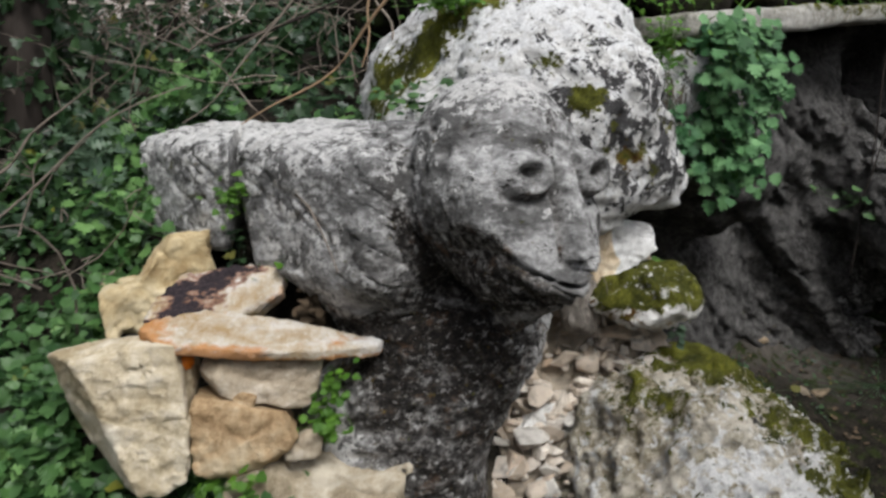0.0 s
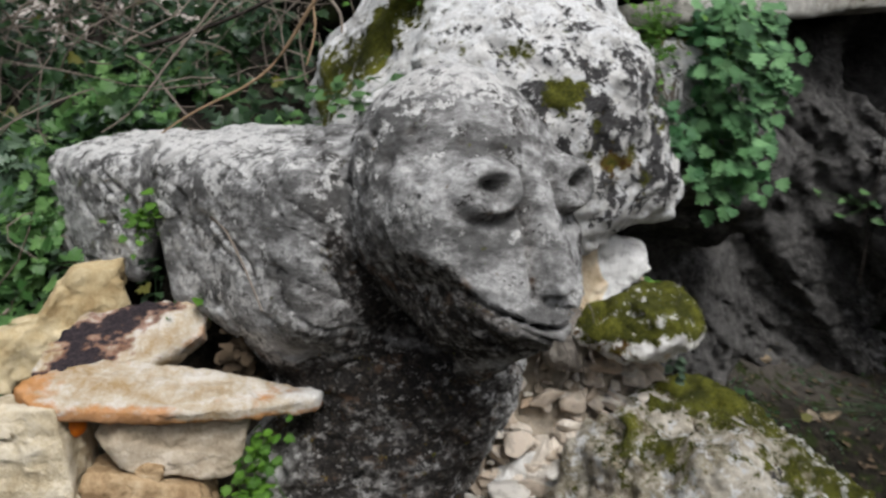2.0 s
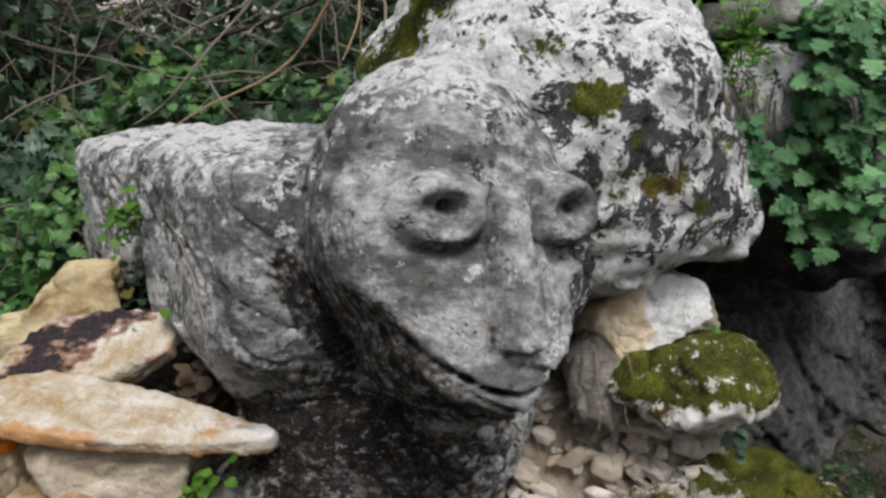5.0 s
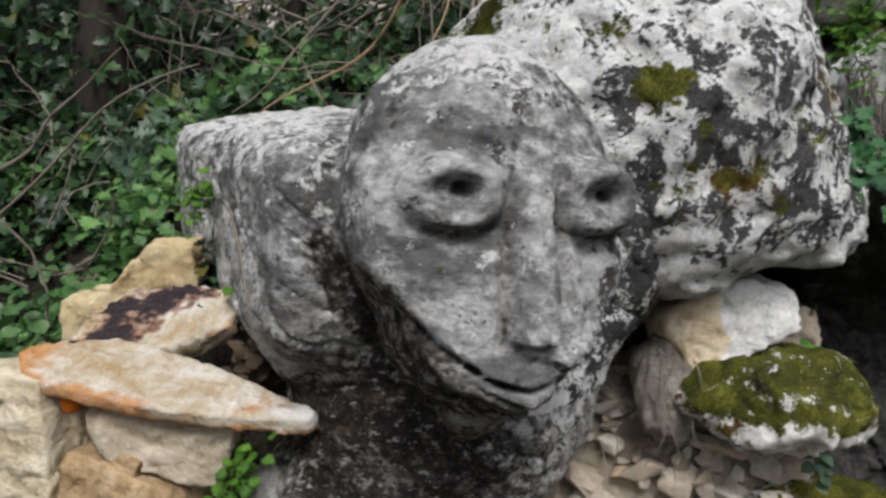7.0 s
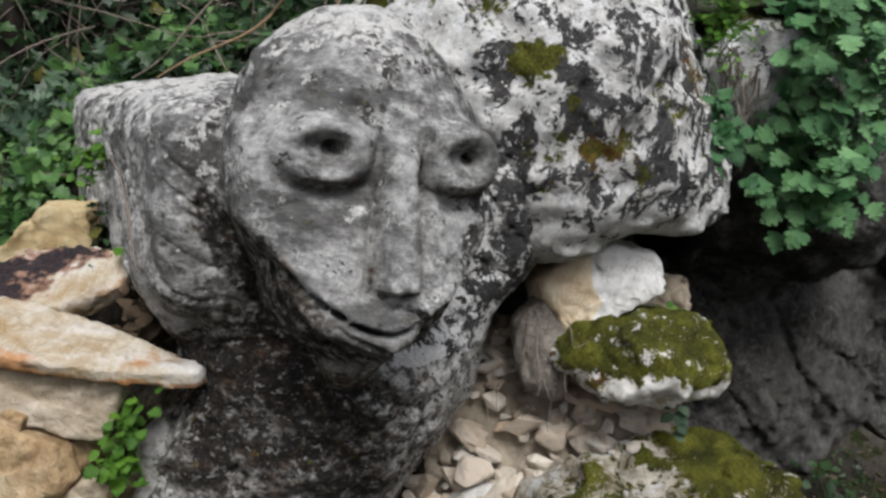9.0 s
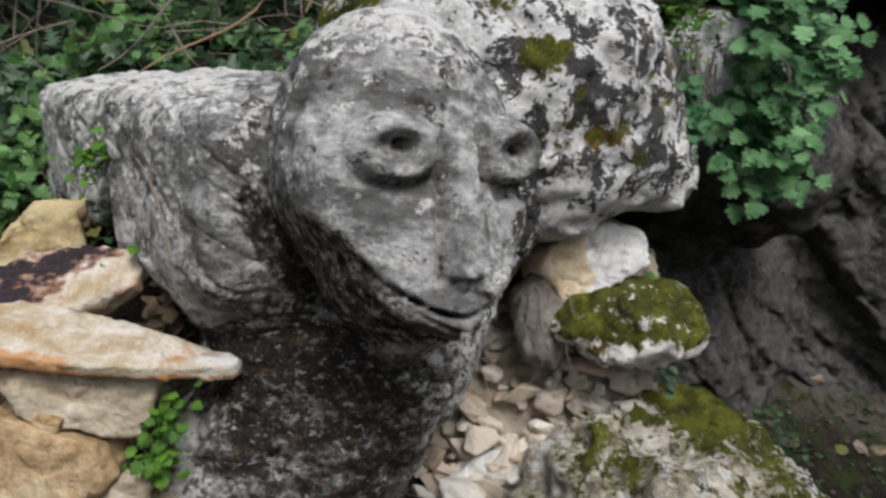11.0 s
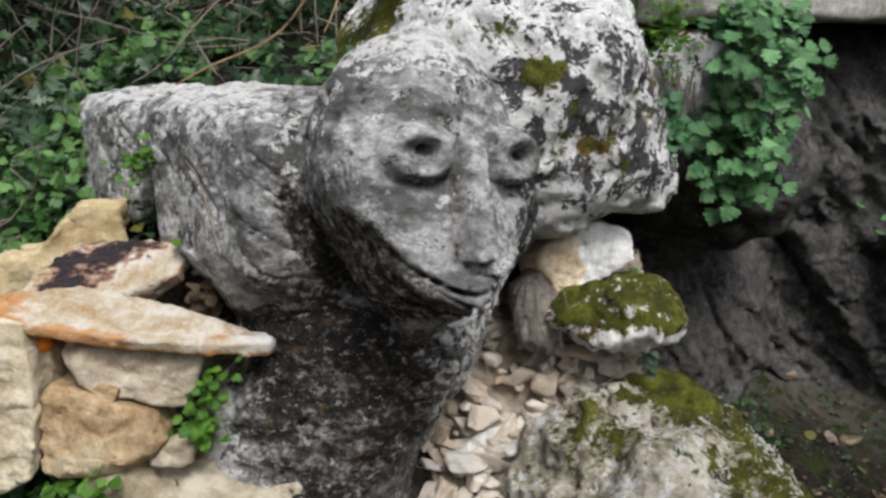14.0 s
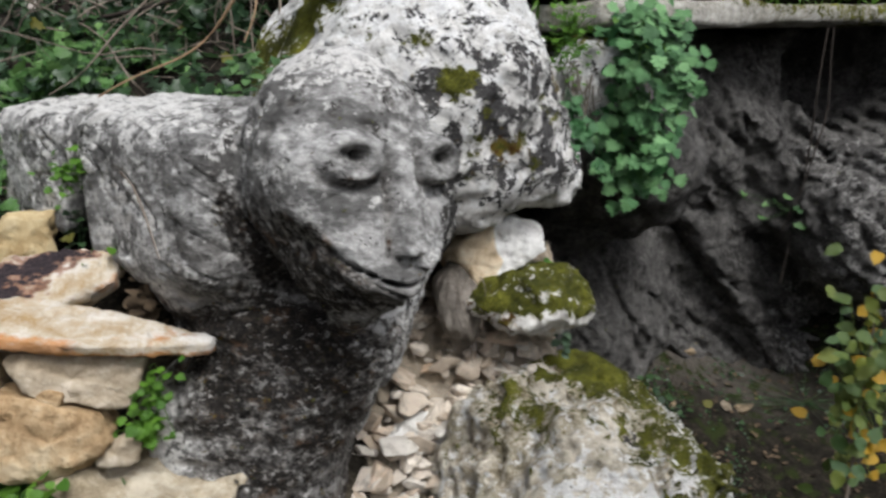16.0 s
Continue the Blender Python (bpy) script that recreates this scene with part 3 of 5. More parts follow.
def statue_relief(p):
    u, n, w = head_local(p[:, 0], p[:, 1], p[:, 2])
    on_head = smooth(0.04, -0.02, np.sqrt((u / 0.19) ** 2 + (n / 0.28) ** 2 + (w / 0.23) ** 2) - 1.0)
    warp = p + 0.03 * np.stack([vnoise(p, 9, 13), vnoise(p, 9, 14), vnoise(p, 9, 15)], 1)
    # slanting swirls on the arm, scaly layers on the chest
    swirl = warp.copy()
    swirl[:, 2] = warp[:, 2] + 0.75 * warp[:, 0]
    low = smooth(1.14, 1.02, p[:, 2])
    arm_r = 0.008 * fbm(p, 6, 2, 3) - 0.0075 * smooth(0.22, 0.0, abs(fbm(swirl, (7, 7, 24), 2, 21))) + 0.0028 * fbm(p, 55, 3, 9, 0.6)
    chest_r = 0.010 * fbm(p, 7, 2, 3) + 0.0075 * fbm(warp, (17, 17, 42), 3, 9, 0.6) - 0.006 * smooth(0.14, 0.0, abs(fbm(warp, (12, 12, 26), 2, 23)))
    foot = smooth(-0.10, -0.20, p[:, 0]) * smooth(0.98, 0.90, p[:, 2])
    chest_r = chest_r - 0.012 * foot * smooth(0.25, 0.0, abs(fbm(np.stack([p[:, 0] - 0.8 * p[:, 2], p[:, 1], 0.3 * p[:, 2]], 1), 26, 2, 27)))
    head_r = 0.005 * fbm(p, 9, 2, 4) + 0.0030 * fbm(p, 38, 3, 8, 0.6)
    old = smooth(-0.04, -0.11, u) * smooth(-0.02, 0.05, w)
    head_r = head_r - 0.014 * smooth(0.38, 0.75, vnoise(p, 32, 31)) * (0.15 + 0.85 * old)
    return on_head * head_r + (1 - on_head) * (arm_r * (1 - low) + chest_r * low)


sv, sf = solid(statue_field, (-0.98, 1.22, 0.28), (0.42, 2.42, 1.58), 0.0082, statue_relief,
               fine=((-0.14, 0.30, 0.0042), (1.27, 1.50, 0.0046), (1.09, 1.47, 0.0046)))
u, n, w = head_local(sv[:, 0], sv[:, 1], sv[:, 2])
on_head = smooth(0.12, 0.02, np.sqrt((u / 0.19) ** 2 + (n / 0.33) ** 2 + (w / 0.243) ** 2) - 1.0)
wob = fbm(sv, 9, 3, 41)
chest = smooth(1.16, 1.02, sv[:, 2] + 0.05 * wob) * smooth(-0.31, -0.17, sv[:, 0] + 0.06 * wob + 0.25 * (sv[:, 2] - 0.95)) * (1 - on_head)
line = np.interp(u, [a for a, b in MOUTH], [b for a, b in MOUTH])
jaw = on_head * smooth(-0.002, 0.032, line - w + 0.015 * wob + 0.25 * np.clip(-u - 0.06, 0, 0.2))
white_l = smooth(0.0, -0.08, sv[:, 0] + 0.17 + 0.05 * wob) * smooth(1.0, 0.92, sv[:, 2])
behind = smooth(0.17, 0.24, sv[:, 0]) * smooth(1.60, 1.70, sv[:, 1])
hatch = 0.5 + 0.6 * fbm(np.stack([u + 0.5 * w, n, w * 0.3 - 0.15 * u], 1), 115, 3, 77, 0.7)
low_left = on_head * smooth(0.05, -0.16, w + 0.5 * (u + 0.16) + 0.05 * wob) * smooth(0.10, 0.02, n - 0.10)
# stain and painted shade below eye rims, in pupils, beside nose and in nostrils
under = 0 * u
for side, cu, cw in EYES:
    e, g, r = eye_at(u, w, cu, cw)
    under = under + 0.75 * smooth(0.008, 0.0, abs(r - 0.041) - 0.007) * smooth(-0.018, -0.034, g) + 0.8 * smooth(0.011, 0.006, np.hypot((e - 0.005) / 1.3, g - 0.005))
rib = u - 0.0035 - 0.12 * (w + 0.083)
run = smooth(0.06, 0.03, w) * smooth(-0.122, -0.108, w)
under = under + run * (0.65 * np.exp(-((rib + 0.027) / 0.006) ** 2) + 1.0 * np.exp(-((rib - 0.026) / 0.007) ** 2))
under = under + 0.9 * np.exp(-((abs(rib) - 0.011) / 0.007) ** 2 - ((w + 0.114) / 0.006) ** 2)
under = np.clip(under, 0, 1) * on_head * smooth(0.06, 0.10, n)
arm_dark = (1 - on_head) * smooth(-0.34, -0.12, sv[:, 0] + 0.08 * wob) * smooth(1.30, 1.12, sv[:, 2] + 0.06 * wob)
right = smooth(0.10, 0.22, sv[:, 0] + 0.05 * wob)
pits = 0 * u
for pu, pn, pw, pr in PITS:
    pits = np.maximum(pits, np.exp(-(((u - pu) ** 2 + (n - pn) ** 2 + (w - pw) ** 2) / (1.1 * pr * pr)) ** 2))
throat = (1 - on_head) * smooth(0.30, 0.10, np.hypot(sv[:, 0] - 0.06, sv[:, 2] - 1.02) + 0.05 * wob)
soot_and_shade = np.maximum(chest * (0.30 + 0.13 * wob) * (1 - 0.3 * behind) * (1 - 0.55 * right) + 0.11 * throat, np.maximum(jaw, low_left) * (0.24 + 0.20 * hatch))
# the weathered holes are coloured darker inside
soot_and_shade = np.maximum(soot_and_shade, 0.30 * pits * (0.6 + 0.6 * wob))
soot_and_shade = np.maximum(soot_and_shade, np.maximum(0.33 * under, 0.15 * arm_dark))
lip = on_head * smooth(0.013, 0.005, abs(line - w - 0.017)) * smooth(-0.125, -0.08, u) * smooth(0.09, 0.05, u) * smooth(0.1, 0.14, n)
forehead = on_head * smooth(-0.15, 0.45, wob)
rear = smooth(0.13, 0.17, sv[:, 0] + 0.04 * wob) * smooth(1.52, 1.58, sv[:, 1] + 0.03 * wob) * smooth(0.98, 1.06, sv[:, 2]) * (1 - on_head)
soot_and_shade = soot_and_shade * (1 - rear)
smask = {"soot_and_shade": soot_and_shade, "ochre": 0.14 * lip + 0.10 * chest + 0.06 * jaw,
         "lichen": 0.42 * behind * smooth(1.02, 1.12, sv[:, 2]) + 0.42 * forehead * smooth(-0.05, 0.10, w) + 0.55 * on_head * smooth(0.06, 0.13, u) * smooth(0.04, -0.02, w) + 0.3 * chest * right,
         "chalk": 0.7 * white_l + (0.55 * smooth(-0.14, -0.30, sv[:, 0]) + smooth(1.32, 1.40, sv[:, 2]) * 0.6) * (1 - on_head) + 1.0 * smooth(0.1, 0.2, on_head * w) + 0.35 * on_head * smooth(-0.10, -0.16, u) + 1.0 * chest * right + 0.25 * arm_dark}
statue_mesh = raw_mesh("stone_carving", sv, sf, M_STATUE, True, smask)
statue_mesh.materials.append(M_BOULDER)
statue_mesh.polygons.foreach_set("material_index", (rear[sf].mean(1) > 0.5).astype(np.int32))
thing("stone_carving", statue_mesh, "grey limestone rock carved into a plain head, chest stained black", "statue")

# ---- boulders and rock masses ----


def rock(name, field, lo, hi, step, relief, material, label, category="rock", masks=None, kind=""):
    v, q = solid(field, lo, hi, step, relief)
    return thing(name, raw_mesh(name, v, q, material, True, masks(v) if masks else None), label, category, kind)


def boulder_field(x, y, z):
    dx, dy = x - 0.2062, y - 2.3142
    ca, sa = math.cos(0.3395), math.sin(0.3395)
    d = ellipsoid(dx * ca + dy * sa, -dx * sa + dy * ca, z - 1.3735, (0.4366, 0.6136, 0.4249))
    d = smax(d, (x - 0.638 - 0.2 * (y - 2.05) + 0.424 * (z - 1.25)) * 0.94, 0.07)
    d = smax(d, 1.143 - z + 0.22 * (x - 0.33) + 0.06 * (y - 1.8), 0.045)
    return d


def boulder_relief(p):
    return 0.028 * fbm(p, 4.5, 2, 51) + 0.012 * fbm(p, 24, 3, 53, 0.6) - 0.012 * smooth(0.5, 0.8, vnoise(p, (4, 4, 16), 57))


def spot(v, c, r):
    return np.exp(-(((v - np.array(c)) / r) ** 2).sum(1))


def boulder_masks(v):
    moss = 0.8 * spot(v, (0.24, 1.80, 1.525), 0.042) + 0.9 * spot(v, (0.317, 1.725, 1.466), 0.034) + 0.75 * spot(v, (0.13, 1.87, 1.56), 0.055)
    moss = moss + 0.6 * spot(v, (0.10, 2.02, 1.71), 0.12) + 0.62 * spot(v, (-0.16, 2.10, 1.50), 0.15) + 0.7 * spot(v, (-0.03, 2.02, 1.60), 0.07) + 0.7 * spot(v, (0.30, 2.0, 1.73), 0.07)
    side = smooth(0.05, 0.35, v[:, 0]) * smooth(1.72, 1.45, v[:, 2]) * smooth(1.20, 1.28, v[:, 2])
    moss = moss + 0.24 * side * smooth(0.1, 0.5, fbm(v, 14, 2, 58))
    ochre = 0.55 * spot(v, (0.43, 1.768, 1.345), 0.04) + 0.45 * spot(v, (0.335, 1.70, 1.33), 0.03) + 0.4 * spot(v, (0.545, 2.04, 1.46), 0.07) + 0.05 * side
    return {"moss": moss, "ochre": ochre, "lichen": 0.36 * side, "chalk": smooth(1.45, 1.70, v[:, 2]) * 0.55}


rock("boulder", boulder_field, (-0.45, 1.55, 1.0), (0.92, 3.05, 1.90), 0.009, boulder_relief, M_BOULDER,
     "big pale grey boulder with black lichen and moss cushions", "boulder", boulder_masks)


def front_field(x, y, z):
    return ellipsoid(x - 0.635, y - 1.80, z - 0.35, (0.385, 0.56, 0.485))


def front_relief(p):
    return 0.045 * fbm(p, 5, 3, 61) + 0.026 * fbm(p, 20, 4, 63, 0.66) - 0.015 * smooth(0.4, 0.7, vnoise(p, (14, 5, 5), 66))


def front_masks(v):
    patch = 0.5 + 0.5 * fbm(v, 7, 3, 68)
    top = smooth(0.72, 0.84, v[:, 2])
    right = smooth(0.62, 0.76, v[:, 0] + 0.35 * (v[:, 2] - 0.7) - 0.25 * (1.6 - v[:, 1]))
    left = smooth(0.58, 0.50, v[:, 0])
    moss = np.maximum(0.34 * top * (1.25 * patch), 0.20 * right + 0.50 * right * patch) + 0.24 * left * patch + 0.25 * spot(v, (0.68, 1.98, 0.84), 0.10)
    return {"moss": moss, "chalk": smooth(0.46, 0.56, v[:, 0]) * smooth(0.80, 0.70, v[:, 2]) * 1.0,
            "ochre": 0.34 * spot(v, (0.62, 1.9, 0.83), 0.10) + 0.16 * top * (1 - patch), "lichen": 0.8 * spot(v, (0.70, 1.62, 0.76), 0.06)}


rock("mossy_boulder", front_field, (0.16, 1.1, 0.0), (1.10, 2.5, 0.96), 0.009, front_relief, M_MOSSROCK,
     "large rounded limestone boulder with green moss and pale lichen", "boulder", front_masks)


def ledge_field(x, y, z):
    d = round_box(x + 0.26, y - 1.60, z - 0.50, (0.18, 0.20, 0.265), 0.08)
    return smax(d, (z - 0.745 - 0.30 * (y - 1.47) + 0.25 * (x + 0.27)) * 0.9, 0.03)


rock("stone_ledge", ledge_field, (-0.58, 1.28, 0.15), (0.05, 1.92, 0.95), 0.009, lambda p: 0.03 * fbm(p, 7, 3, 65) + 0.010 * fbm(p, 32, 3, 67, 0.6), M_LEDGE,
     "beige crumbly rock ledge under the carving", "rock")


def core_field(x, y, z):
    d = round_box(x - 0.14, y - 2.62, z - 0.72, (0.32, 0.50, 0.62), 0.12)
    e = ellipsoid(x - 0.78, y - 2.72, z - 1.32, (0.30, 0.40, 0.36))
    return smin(d, e, 0.08)


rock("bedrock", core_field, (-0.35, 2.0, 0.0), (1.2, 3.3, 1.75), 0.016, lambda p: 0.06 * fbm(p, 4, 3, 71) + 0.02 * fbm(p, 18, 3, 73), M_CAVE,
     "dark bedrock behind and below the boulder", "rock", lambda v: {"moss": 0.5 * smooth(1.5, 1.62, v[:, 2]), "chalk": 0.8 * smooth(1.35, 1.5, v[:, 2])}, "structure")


rock("rock_spur", lambda x, y, z: ellipsoid(x - 0.70, y - 2.42, z - 1.47, (0.11, 0.12, 0.15)), (0.5, 2.2, 1.25), (0.9, 2.6, 1.7), 0.008,
     lambda p: 0.02 * fbm(p, 9, 3, 75) + 0.01 * fbm(p, 40, 3, 77), M_BOULDER, "pale grey rock spur behind the hanging plant", "rock",
     lambda v: {"moss": 0.5 * smooth(1.55, 1.62, v[:, 2]), "chalk": 0 * v[:, 0] + 0.5})


def mouth_local(x, y):
    """Along the cave mouth, and out of it."""
    dx, dy = x - 0.70, y - 2.30
    return dx * 0.82 + dy * 0.57, dx * 0.57 - dy * 0.82


def cave_field(x, y, z):
    face = 2.88 + 0.45 * (x - 1.0) - 0.07 * smooth(1.05, 0.45, z) - 0.06 * smooth(1.0, 1.3, z) + 0.10 * smooth(1.4, 1.66, z)
    # the wall overhangs a slanting hollow
    under = 1.06 - 1.25 * (x - 1.15)
    face = face + 0.10 * smooth(under + 0.03, under - 0.05, z) * smooth(1.75, 1.5, x)
    # rock and earth heaped under the boulder
    face = face - 0.20 * smooth(1.30, 0.90, x) * smooth(1.16, 0.88, z + 0.25 * (x - 0.9))
    s, f = mouth_local(x, y)
    d = smax((face - y) * 0.8, z - 1.665 - 0.085 * (s - 0.3), 0.01)
    # a nearer lump of rock with a crevice under it and a dark hollow above
    lump = ellipsoid(x - 1.96, y - 3.03, z - 1.04, (0.38, 0.36, 0.33))
    d = smin(d, lump, 0.04)
    crevice = ellipsoid(x - 1.90, y - 2.95, z - 0.56, (0.24, 0.40, 0.055))
    hollow = ellipsoid(x - 2.02, y - 3.1, z - 1.60, (0.42, 0.9, 0.28))
    return smax(smax(d, -crevice, 0.03), -hollow, 0.05)


def cave_relief(p):
    q = p.copy()
    q[:, 2] = p[:, 2] + 0.9 * p[:, 0]
    warp = q + 0.08 * np.stack([vnoise(p, 4, 13), vnoise(p, 4, 14), vnoise(p, 4, 15)], 1)
    big, joint = blocks(warp, (3.2, 3.2, 5.5), 83)
    small, seam = blocks(warp + 0.02 * vnoise(p, 11, 16)[:, None], (8.5, 8.5, 15), 85)
    sheet = smooth(0.16, 0.0, abs(fbm(warp, (1.6, 1.6, 7.5), 2, 89)))
    return 0.024 * fbm(q, (1.6, 2, 4.2), 2, 81) - 0.018 * sheet + 0.018 * big - 0.008 * joint + 0.013 * small - 0.005 * seam + 0.012 * fbm(p, (26, 26, 34), 3, 87, 0.7)


v, q = solid(cave_field, (0.55, 2.4, 0.1), (3.3, 4.5, 1.85), 0.0145, cave_relief, 0.25)
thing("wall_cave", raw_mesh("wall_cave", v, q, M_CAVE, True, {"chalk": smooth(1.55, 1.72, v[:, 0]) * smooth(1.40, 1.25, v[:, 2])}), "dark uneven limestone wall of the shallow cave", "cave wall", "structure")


def lintel_field(x, y, z):
    s, f = mouth_local(x, y)
    return round_box(s - 1.35, f + 0.75, z - 1.695 - 0.085 * (s - 0.3), (1.35, 0.75, 0.034), 0.012)


v, q = solid(lintel_field, (0.5, 2.1, 1.55), (3.4, 5.3, 1.95), 0.013, lambda p: 0.008 * fbm(p, 5, 2, 91) + 0.005 * fbm(p, 26, 3, 93))
thing("rock_lintel", raw_mesh("rock_lintel", v, q, M_LINTEL, True, {"moss": 0.4 * smooth(1.73, 1.76, v[:, 2])}),
      "pale grey limestone slab roofing the cave mouth", "rock slab", "structure")


def bank_field(x, y, z):
    s, f = mouth_local(x, y)
    return smax(round_box(s - 1.2, f + 1.35, z - 1.835 - 0.085 * s, (1.7, 1.2, 0.22), 0.15), 1.725 + 0.085 * s - z, 0.02)


v, q = solid(bank_field, (-0.9, 2.2, 1.65), (3.9, 5.6, 2.35), 0.03, lambda p: 0.06 * fbm(p, 4, 3, 95))
thing("earth_bank", raw_mesh("earth_bank", v, q, M_EARTH, True, {"moss": 0 * v[:, 0] + 0.9}), "overgrown earth lying on the rock slab", "earth bank", "structure")


# ---- loose stones ----
def frame_of(origin, yaw, pitch=0.0, roll=0.0):
    return pose(*origin, pitch, roll, yaw)


def poly_stone(name, origin, yaw, outline, depth, material, label, seed, pitch=0.0, roll=0.0, step=0.0048, taper=0.25, rough=0.010, chamfer=0.012, masks=None, group="", dent=0.0, fold=None, chips=12, hole=None, notch=None):
    """A broken stone: a convex outline in its upright face plane (metres), drawn back by depth and tapered."""
    m = frame_of(origin, yaw, pitch, roll)
    pts = list(outline)
    cx = sum(a for a, b in pts) / len(pts)
    cz = sum(b for a, b in pts) / len(pts)
    planes = []
    for (a, b), (c, d) in zip(pts, pts[1:] + pts[:1]):
        ln = math.hypot(c - a, d - b)
        nx, nz = (d - b) / ln, -(c - a) / ln
        if (cx - a) * nx + (cz - b) * nz > 0:
            nx, nz = -nx, -nz
        planes.append((nx, nz, nx * a + nz * b))

    rr = random.Random(seed)
    corners = [(a, e, c) for a, c in pts for e in (0.0, depth)]
    facets = []
    for k in range(chips):
        a = Vector((rr.gauss(0, 1), rr.gauss(-0.2, 0.8), rr.gauss(0, 1))).normalized()
        far = max(a.dot(Vector(c)) for c in corners)
        near_ = min(a.dot(Vector(c)) for c in corners)
        facets.append((a, far - rr.uniform(0.04, 0.13) * (far - near_)))

    def field(x, y, z):
        d = abs(y - depth / 2) - depth / 2
        for nx, nz, k in planes:
            d = smax(d, (x * nx + z * nz - k) + taper * np.maximum(y, 0) * 0.6, chamfer * 0.28)
        for a, k in facets:
            d = smax(d, x * a.x + y * a.y + z * a.z - k, 0.003)
        if fold:
            d = smax(d, ((fold[0] + fold[1] * z - x) * fold[2] - y) * 0.85, 0.004)
        if notch:
            d = smax(d, np.minimum(notch[0] - x + 0.7 * (z - notch[1]), z - notch[1] - 0.18 * x), 0.012)
        if hole:
            d = smax(d, hole[2] - np.sqrt((x - hole[0]) ** 2 + ((y - 0.01) * 0.5) ** 2 + ((z - hole[1]) * 0.8) ** 2), 0.004)
        return d

    def relief(p):
        facet = 0.5 * vnoise(p, 12, seed) + 0.5 * (0.5 - abs(vnoise(p, 20, seed + 3)))
        warp = p + 0.012 * np.stack([vnoise(p, 22, seed + 1), vnoise(p, 22, seed + 2), vnoise(p, 22, seed + 4)], 1)
        flake, seam = blocks(warp, (15, 15, 21), seed + 7)
        return 0.5 * rough * facet + 0.22 * rough * flake - 0.10 * rough * seam + 0.0024 * fbm(p, 60, 3, seed + 5, 0.6) - dent * smooth(0.35, 0.6, vnoise(p, 11, seed + 9))

    xs, zs = [a for a, b in pts], [b for a, b in pts]
    pad = 0.035
    v, q = solid(field, (min(xs) - pad, -pad, min(zs) - pad), (max(xs) + pad, depth + pad, max(zs) + pad), step, relief)
    ob = thing(name, raw_mesh(name, v, q, material, True, masks(v) if masks else None), label, "stone", "", group)
    ob.matrix_world = m
    return ob


PILE = "stones stacked beside the carving"
# big cream block, with its side face turning away
poly_stone("stone_block", (-0.605, 1.375, 0.876), 8, [(-0.175, 0.12), (-0.09, 0.145), (0.005, 0.155), (0.145, 0.142), (0.15, 0.11), (0.122, -0.125), (0.075, -0.15), (-0.005, -0.143), (-0.125, -0.03)],
           0.16, M_CREAM, "large cream limestone block with a freshly broken face", 101, pitch=-6, taper=0.2, rough=0.014, chamfer=0.016, group=PILE, fold=(-0.025, -0.40, 1.35), chips=5)
poly_stone("flat_stone", (-0.345, 1.455, 1.004), 13, [(-0.25, 0.02), (-0.225, -0.010), (-0.09, -0.018), (0.02, -0.018), (0.13, -0.006), (0.232, 0.022), (0.25, 0.052), (0.15, 0.094), (0.02, 0.115), (-0.10, 0.125), (-0.20, 0.08)],
           0.028, M_SLAB, "long flat limestone slab with rusty orange edge, pointed at one end", 111, pitch=-75, roll=7, taper=0.0, rough=0.006, chamfer=0.010, chips=3, group=PILE,
           masks=lambda v: {"rust": smooth(0.010, 0.024, v[:, 1]) * 0.5 + 0.42 * smooth(0.012, -0.010, v[:, 2]) * smooth(0.10, -0.10, v[:, 0]) + 0.5 * smooth(-0.14, -0.22, v[:, 0])})
poly_stone("burnt_stone", (-0.465, 1.585, 1.02), 6, [(-0.17, 0.0), (-0.05, -0.01), (0.07, -0.005), (0.13, 0.05), (0.145, 0.11), (0.03, 0.14), (-0.08, 0.13), (-0.15, 0.06)],
           0.045, M_SLAB, "flat limestone with a blackened purple-brown crust", 121, pitch=-50, roll=-8, taper=0.0, rough=0.010, chamfer=0.012, chips=5, group=PILE,
           masks=lambda v: {"burn": 0.80 * smooth(0.17, 0.02, abs(v[:, 0] + 0.075 - 0.85 * (v[:, 2] - 0.05) + 0.07 * fbm(v, (14, 14, 30), 4, 5, 0.7))), "rust": 0.4 * smooth(0.09, 0.14, v[:, 0])})
poly_stone("yellow_stone", (-0.635, 1.765, 1.055), 24, [(-0.155, -0.03), (-0.15, 0.03), (-0.06, 0.10), (0.02, 0.115), (0.115, 0.115), (0.125, 0.02), (0.08, -0.12), (-0.14, -0.12)],
           0.12, M_OCHRE, "rough yellowish limestone standing on edge", 131, pitch=-8, taper=0.2, rough=0.014, chamfer=0.012, group=PILE, dent=0.016, chips=4, notch=(-0.05, 0.02))
poly_stone("buff_stone", (-0.35, 1.465, 0.925), 22, [(-0.125, 0.02), (-0.10, 0.055), (0.13, 0.055), (0.14, 0.03), (0.09, -0.075), (0.04, -0.06), (-0.11, -0.018)],
           0.13, M_BUFF, "buff limestone chunk wedged under the flat slab", 141, pitch=-4, taper=0.25, rough=0.009, chamfer=0.014, group=PILE)
poly_stone("tan_stone", (-0.375, 1.425, 0.82), 8, [(-0.105, 0.095), (-0.02, 0.075), (0.075, 0.05), (0.105, 0.0), (0.065, -0.055), (-0.02, -0.09), (-0.11, -0.075)],
           0.14, M_TAN, "brownish limestone block at the bottom of the stack", 151, pitch=-6, taper=0.2, rough=0.012, chamfer=0.02, group=PILE)
